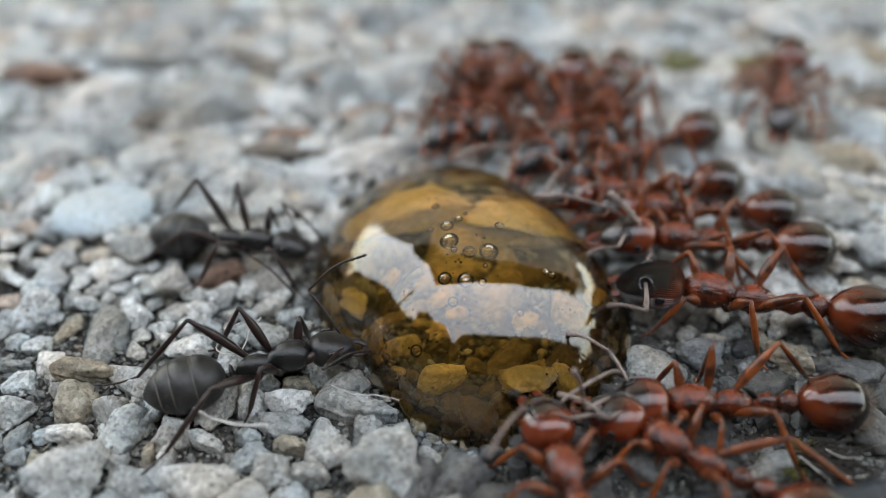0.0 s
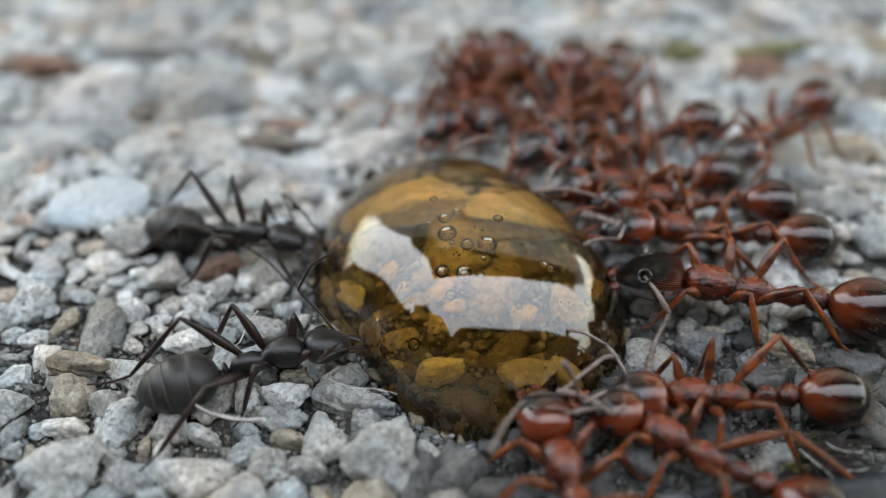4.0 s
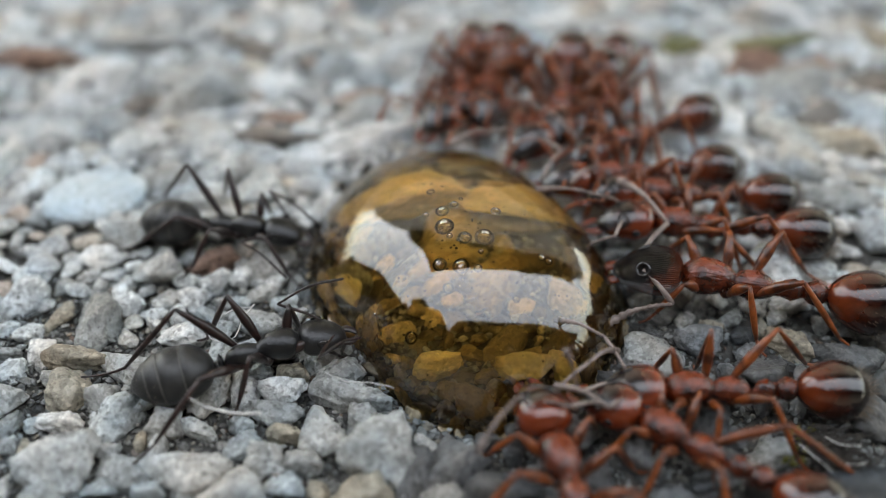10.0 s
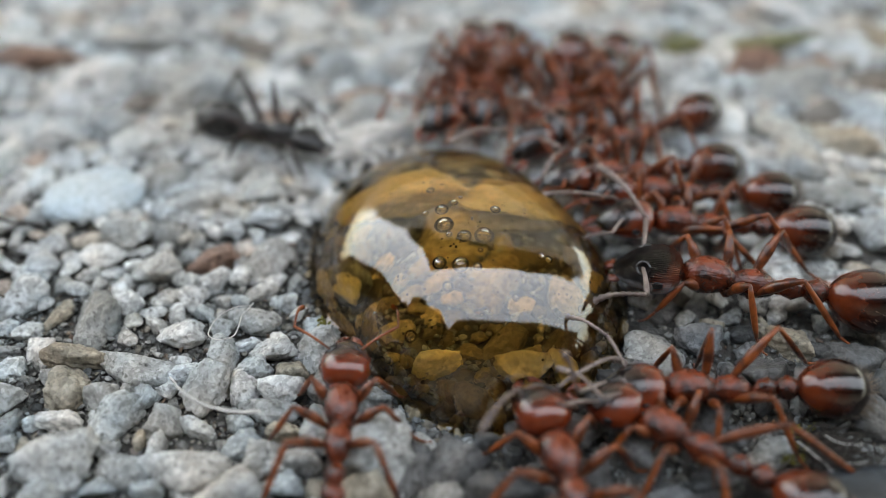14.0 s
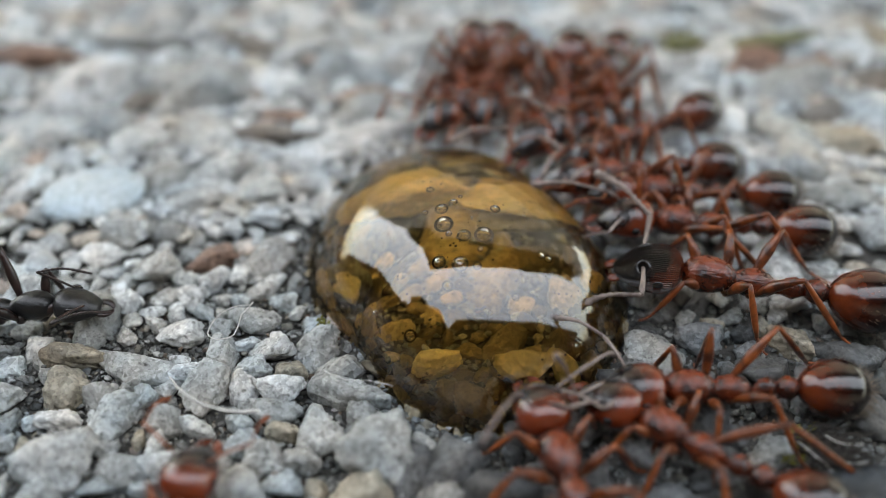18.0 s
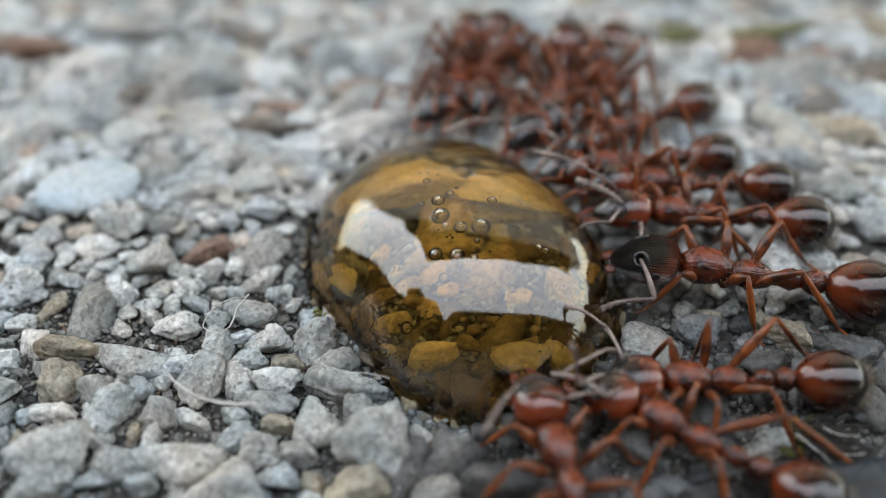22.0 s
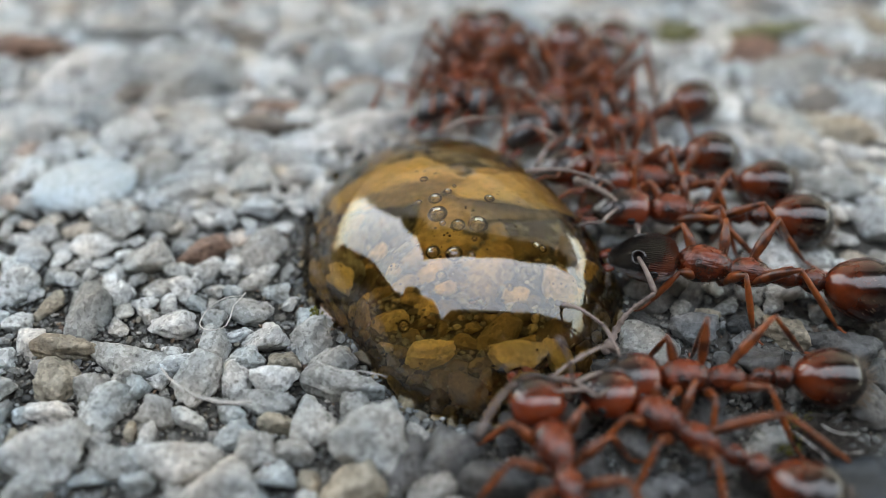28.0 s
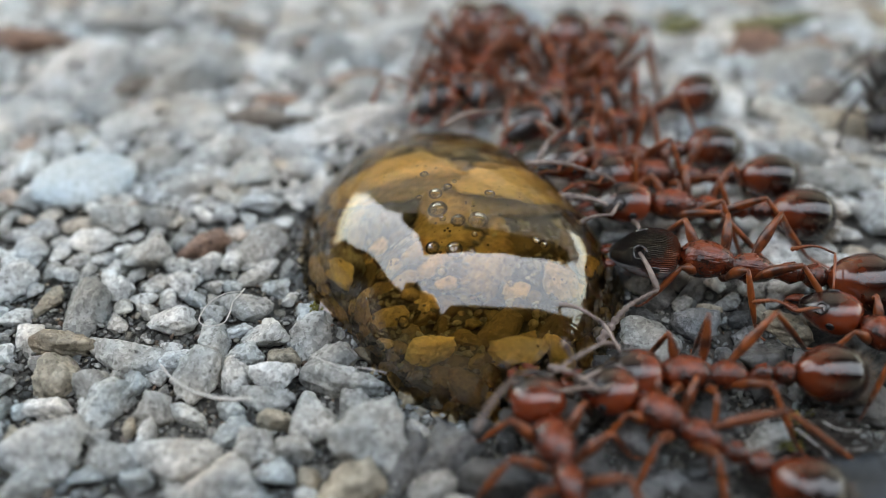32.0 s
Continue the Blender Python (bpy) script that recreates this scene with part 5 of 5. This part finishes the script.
    walk(red_leaver, [
        (0, pose(0.01315, 0.01018, 0, 0, 0, -109.2)),
        (1, pose(0.01226, 0.00756, 0, 0, 0, -130.6)),
        (2, pose(0.01141, 0.00690, 0, 0, 0, -132.0)),
        (3, pose(0.01118, 0.00657, 0, 0, 0, -135.0)),
        (3.5, pose(0.01093, 0.00623, 0, 0, 0, -135.1)),
        (4.3, pose(0.01244, 0.00714, 0, 0, 0, -132.4)),
        (4.9, pose(0.01288, 0.00673, 0, 0, 0, 40.6)),
        (5.5, pose(0.01504, 0.00641, 0, 0, 0, 33.8)),
        (6, pose(0.02252, 0.01022, 0, 0, 0, 14.9)),
        (32, pose(0.02835, 0.00905, 0, 0, 0, 22.4)),
    ])
    walk(red_comer, [
        (0, pose(0.02492, -0.00514, 0, 0, 0, 171.3)),
        (29.4, pose(0.01967, -0.00624, 0, 0, 0, 168.7)),
        (29.7, pose(0.01438, -0.00649, 0, 0, 0, 166.4)),
        (30, pose(0.01282, -0.00690, 0, 0, 0, 162.6)),
        (30.5, pose(0.01390, -0.00611, 0, 0, 0, 174.2)),
        (31, pose(0.01416, -0.00458, 0, 0, 0, 171.2)),
        (31.4, pose(0.01333, -0.00436, 0, 0, 0, 159.1)),
        (32, pose(0.01246, -0.00448, 0, 0, 0, 142.7)),
    ])
    black_scape, black_tip = near_feel[0], near_feel[0].children[0]
    walk(black_scape, [
        (0, bend(black_scape, (-0.82, 1.29, 1.29))),
        (2, bend(black_scape, (-1.08, 1.20, 1.17))),
        (6, bend(black_scape, (-0.88, 1.28, 1.26))),
        (8, bend(black_scape, (-1.04, 1.05, 1.35))),
        (9, bend(black_scape, (-1.62, 0.88, 0.77))),
        (10, bend(black_scape, (-1.67, 0.82, 0.72))),
        (11, bend(black_scape, (-1.66, 0.63, 0.92))),
        (12, bend(black_scape, (-1.78, 0.58, 0.70))),
        (32, bend(black_scape, (-1.78, 0.58, 0.70))),
    ])
    walk(black_tip, [
        (0, bend(black_tip, (1.33, 0.35, 2.21))),
        (2, bend(black_tip, (0.02, -0.48, 2.55))),
        (6, bend(black_tip, (1.79, -0.22, 1.87))),
        (8, bend(black_tip, (2.11, -0.81, 1.28))),
        (9, bend(black_tip, (1.88, -0.13, 1.80))),
        (10, bend(black_tip, (2.30, -0.58, 1.07))),
        (11, bend(black_tip, (1.87, -0.92, 1.56))),
        (12, bend(black_tip, (2.19, -1.24, 0.66))),
        (32, bend(black_tip, (2.19, -1.24, 0.66))),
    ])
    near_scape, far_scape = feeder_feel
    near_tip, far_tip = near_scape.children[0], far_scape.children[0]
    walk(near_scape, [
        (0, bend(near_scape, (-0.02, 1.34, 0.16))),
        (1, bend(near_scape, (-0.53, 1.12, -0.55))),
        (2, bend(near_scape, (-0.20, 1.34, -0.01))),
        (2.5, bend(near_scape, (-0.60, 1.10, -0.35))),
        (3, bend(near_scape, (-0.95, 0.74, -0.61))),
        (6, bend(near_scape, (-0.14, 1.32, -0.27))),
        (7, bend(near_scape, (0.11, 1.30, 0.33))),
        (8, bend(near_scape, (-0.63, 1.19, -0.05))),
        (9, bend(near_scape, (-0.33, 1.30, 0.14))),
        (10, bend(near_scape, (-0.98, 0.72, -0.58))),
        (11, bend(near_scape, (-0.96, 0.74, -0.60))),
        (12, bend(near_scape, (-0.90, 0.77, -0.64))),
        (13, bend(near_scape, (-0.25, 1.32, -0.17))),
        (14, bend(near_scape, (-0.11, 1.33, 0.19))),
        (17, bend(near_scape, (-0.13, 1.34, -0.02))),
        (18, bend(near_scape, (0.05, 1.34, 0.15))),
        (19, bend(near_scape, (0.32, 1.31, 0.05))),
        (20, bend(near_scape, (-0.24, 1.25, -0.45))),
        (21, bend(near_scape, (-0.71, 1.11, -0.30))),
        (22, bend(near_scape, (-0.50, 1.18, -0.43))),
        (23, bend(near_scape, (0.19, 1.33, 0.08))),
        (24, bend(near_scape, (-0.43, 1.22, -0.39))),
        (25, bend(near_scape, (-0.21, 1.31, -0.26))),
        (28, bend(near_scape, (-0.53, 1.22, -0.21))),
        (29, bend(near_scape, (-0.37, 1.28, -0.23))),
        (30, bend(near_scape, (-0.34, 1.31, -0.05))),
        (30.5, bend(near_scape, (-0.75, 1.00, -0.30))),
        (31, bend(near_scape, (-1.08, 0.64, -0.49))),
        (32, bend(near_scape, (-0.59, 1.18, -0.30))),
    ])
    walk(near_tip, [
        (0, bend(near_tip, (2.14, 0.34, -0.92))),
        (1, bend(near_tip, (0.38, 1.92, -1.32))),
        (2, bend(near_tip, (2.06, 0.28, -1.09))),
        (2.5, bend(near_tip, (0.65, 0.93, -1.36))),
        (3, bend(near_tip, (-0.02, 2.21, -0.80))),
        (6, bend(near_tip, (0.87, 1.00, -1.94))),
        (7, bend(near_tip, (1.98, 1.24, -0.24))),
        (8, bend(near_tip, (2.35, -0.11, -0.07))),
        (9, bend(near_tip, (2.31, 0.42, 0.06))),
        (10, bend(near_tip, (2.12, 0.65, -0.77))),
        (11, bend(near_tip, (0.03, 2.21, -0.79))),
        (12, bend(near_tip, (0.74, 2.12, -0.68))),
        (13, bend(near_tip, (1.60, 0.82, -1.51))),
        (14, bend(near_tip, (1.69, 1.23, -1.08))),
        (17, bend(near_tip, (1.95, 0.80, -1.05))),
        (18, bend(near_tip, (1.09, 1.67, -1.24))),
        (19, bend(near_tip, (1.55, 1.07, -1.41))),
        (20, bend(near_tip, (0.86, 1.43, -1.66))),
        (21, bend(near_tip, (-0.09, 1.45, -1.85))),
        (22, bend(near_tip, (1.66, 1.16, -1.20))),
        (23, bend(near_tip, (1.51, 1.05, -1.46))),
        (24, bend(near_tip, (0.89, 1.56, -1.51))),
        (25, bend(near_tip, (0.54, 1.38, -1.83))),
        (28, bend(near_tip, (0.65, 1.47, -1.72))),
        (29, bend(near_tip, (0.88, 1.33, -1.73))),
        (30, bend(near_tip, (1.77, 0.56, -1.44))),
        (30.5, bend(near_tip, (0.35, 0.91, -1.48))),
        (31, bend(near_tip, (-0.60, 2.04, -1.00))),
        (32, bend(near_tip, (0.90, 1.66, -1.40))),
    ])
    walk(far_scape, [
        (0, bend(far_scape, (-0.25, -1.28, -0.73))),
        (1, bend(far_scape, (-0.22, -1.25, -0.80))),
        (2, bend(far_scape, (-0.13, -1.26, -0.81))),
        (3, bend(far_scape, (-0.15, -1.22, -0.85))),
        (6, bend(far_scape, (-0.15, -1.27, -0.78))),
        (6.5, bend(far_scape, (-0.75, -1.05, -0.55))),
        (7, bend(far_scape, (-1.24, -0.78, -0.31))),
        (8, bend(far_scape, (-1.32, -0.71, 0.01))),
        (9, bend(far_scape, (-0.74, -1.30, -0.09))),
        (10, bend(far_scape, (-0.73, -1.31, 0.04))),
        (11, bend(far_scape, (-0.77, -1.28, 0.16))),
        (12, bend(far_scape, (-0.48, -1.42, 0.08))),
        (13, bend(far_scape, (-0.38, -1.43, 0.26))),
        (14, bend(far_scape, (-0.05, -1.50, -0.06))),
        (17, bend(far_scape, (-0.01, -1.50, -0.09))),
        (18, bend(far_scape, (-0.16, -1.49, 0.05))),
        (19, bend(far_scape, (0.02, -1.50, 0.08))),
        (20, bend(far_scape, (0.05, -1.40, -0.53))),
        (21, bend(far_scape, (0.01, -1.37, -0.61))),
        (22, bend(far_scape, (-0.02, -1.40, -0.55))),
        (23, bend(far_scape, (-0.02, -1.38, -0.59))),
        (24, bend(far_scape, (0.09, -1.38, -0.58))),
        (25, bend(far_scape, (0.11, -1.33, -0.68))),
        (28, bend(far_scape, (0.03, -1.33, -0.69))),
        (29, bend(far_scape, (0.15, -1.23, -0.85))),
        (30, bend(far_scape, (0.09, -1.40, -0.53))),
        (31, bend(far_scape, (-0.01, -1.33, -0.69))),
        (32, bend(far_scape, (0.19, -1.29, -0.74))),
    ])
    walk(far_tip, [
        (0, bend(far_tip, (1.73, -0.90, 1.56))),
        (1, bend(far_tip, (2.16, -0.92, 0.84))),
        (2, bend(far_tip, (1.93, -0.99, 1.24))),
        (3, bend(far_tip, (2.25, -0.99, 0.49))),
        (6, bend(far_tip, (1.98, -1.00, 1.15))),
        (6.5, bend(far_tip, (0.78, -1.25, 1.23))),
        (7, bend(far_tip, (-0.14, -2.37, 0.77))),
        (8, bend(far_tip, (2.06, -1.43, 0.12))),
        (9, bend(far_tip, (1.32, -1.96, 0.80))),
        (10, bend(far_tip, (1.68, -1.85, 0.12))),
        (11, bend(far_tip, (1.09, -2.19, 0.55))),
        (12, bend(far_tip, (1.48, -2.02, 0.04))),
        (13, bend(far_tip, (0.38, -2.47, 0.12))),
        (14, bend(far_tip, (0.76, -2.27, 0.71))),
        (17, bend(far_tip, (1.73, -1.78, -0.21))),
        (18, bend(far_tip, (1.09, -2.23, 0.25))),
        (19, bend(far_tip, (0.31, -2.45, 0.39))),
        (20, bend(far_tip, (1.96, -1.43, 0.62))),
        (21, bend(far_tip, (2.12, -1.29, 0.27))),
        (22, bend(far_tip, (1.91, -1.36, 0.88))),
        (23, bend(far_tip, (1.77, -1.32, 1.16))),
        (24, bend(far_tip, (2.03, -1.42, 0.33))),
        (25, bend(far_tip, (1.92, -1.42, 0.75))),
        (28, bend(far_tip, (1.89, -1.29, 0.99))),
        (29, bend(far_tip, (2.04, -1.38, 0.44))),
        (30, bend(far_tip, (1.84, -1.46, 0.85))),
        (31, bend(far_tip, (1.89, -1.24, 1.08))),
        (32, bend(far_tip, (2.00, -1.47, 0.33))),
    ])
    gait(near_legs, [(12.7, 13.0), (16.3, 20.9)])
    gait(far_legs, [(13.0, 13.5), (14.2, 14.8), (22.5, 25.4)])
    gait(edge_legs, [(20.4, 21.4), (29.6, 32.0)])
    gait(red_visitor_legs, [(12.4, 13.2), (14.2, 19.2)])
    gait(red_passer_legs, [(24.9, 28.2)])
    gait(red_leaver_legs, [(0.2, 6.0)])
    gait(red_comer_legs, [(29.4, 31.8)])
    sway(front_feel, 2, 1.3, 10)
    sway(second_feel, 3, 1.2, 10)
    sway(third_feel, 4, 1.4, 10)
    sway(fifth_feel, 5, 0.9, 12)
    sway(near_feel[1:], 6, 1.5, 8)
    sway(far_feel, 7, 1.7, 8)


motions()
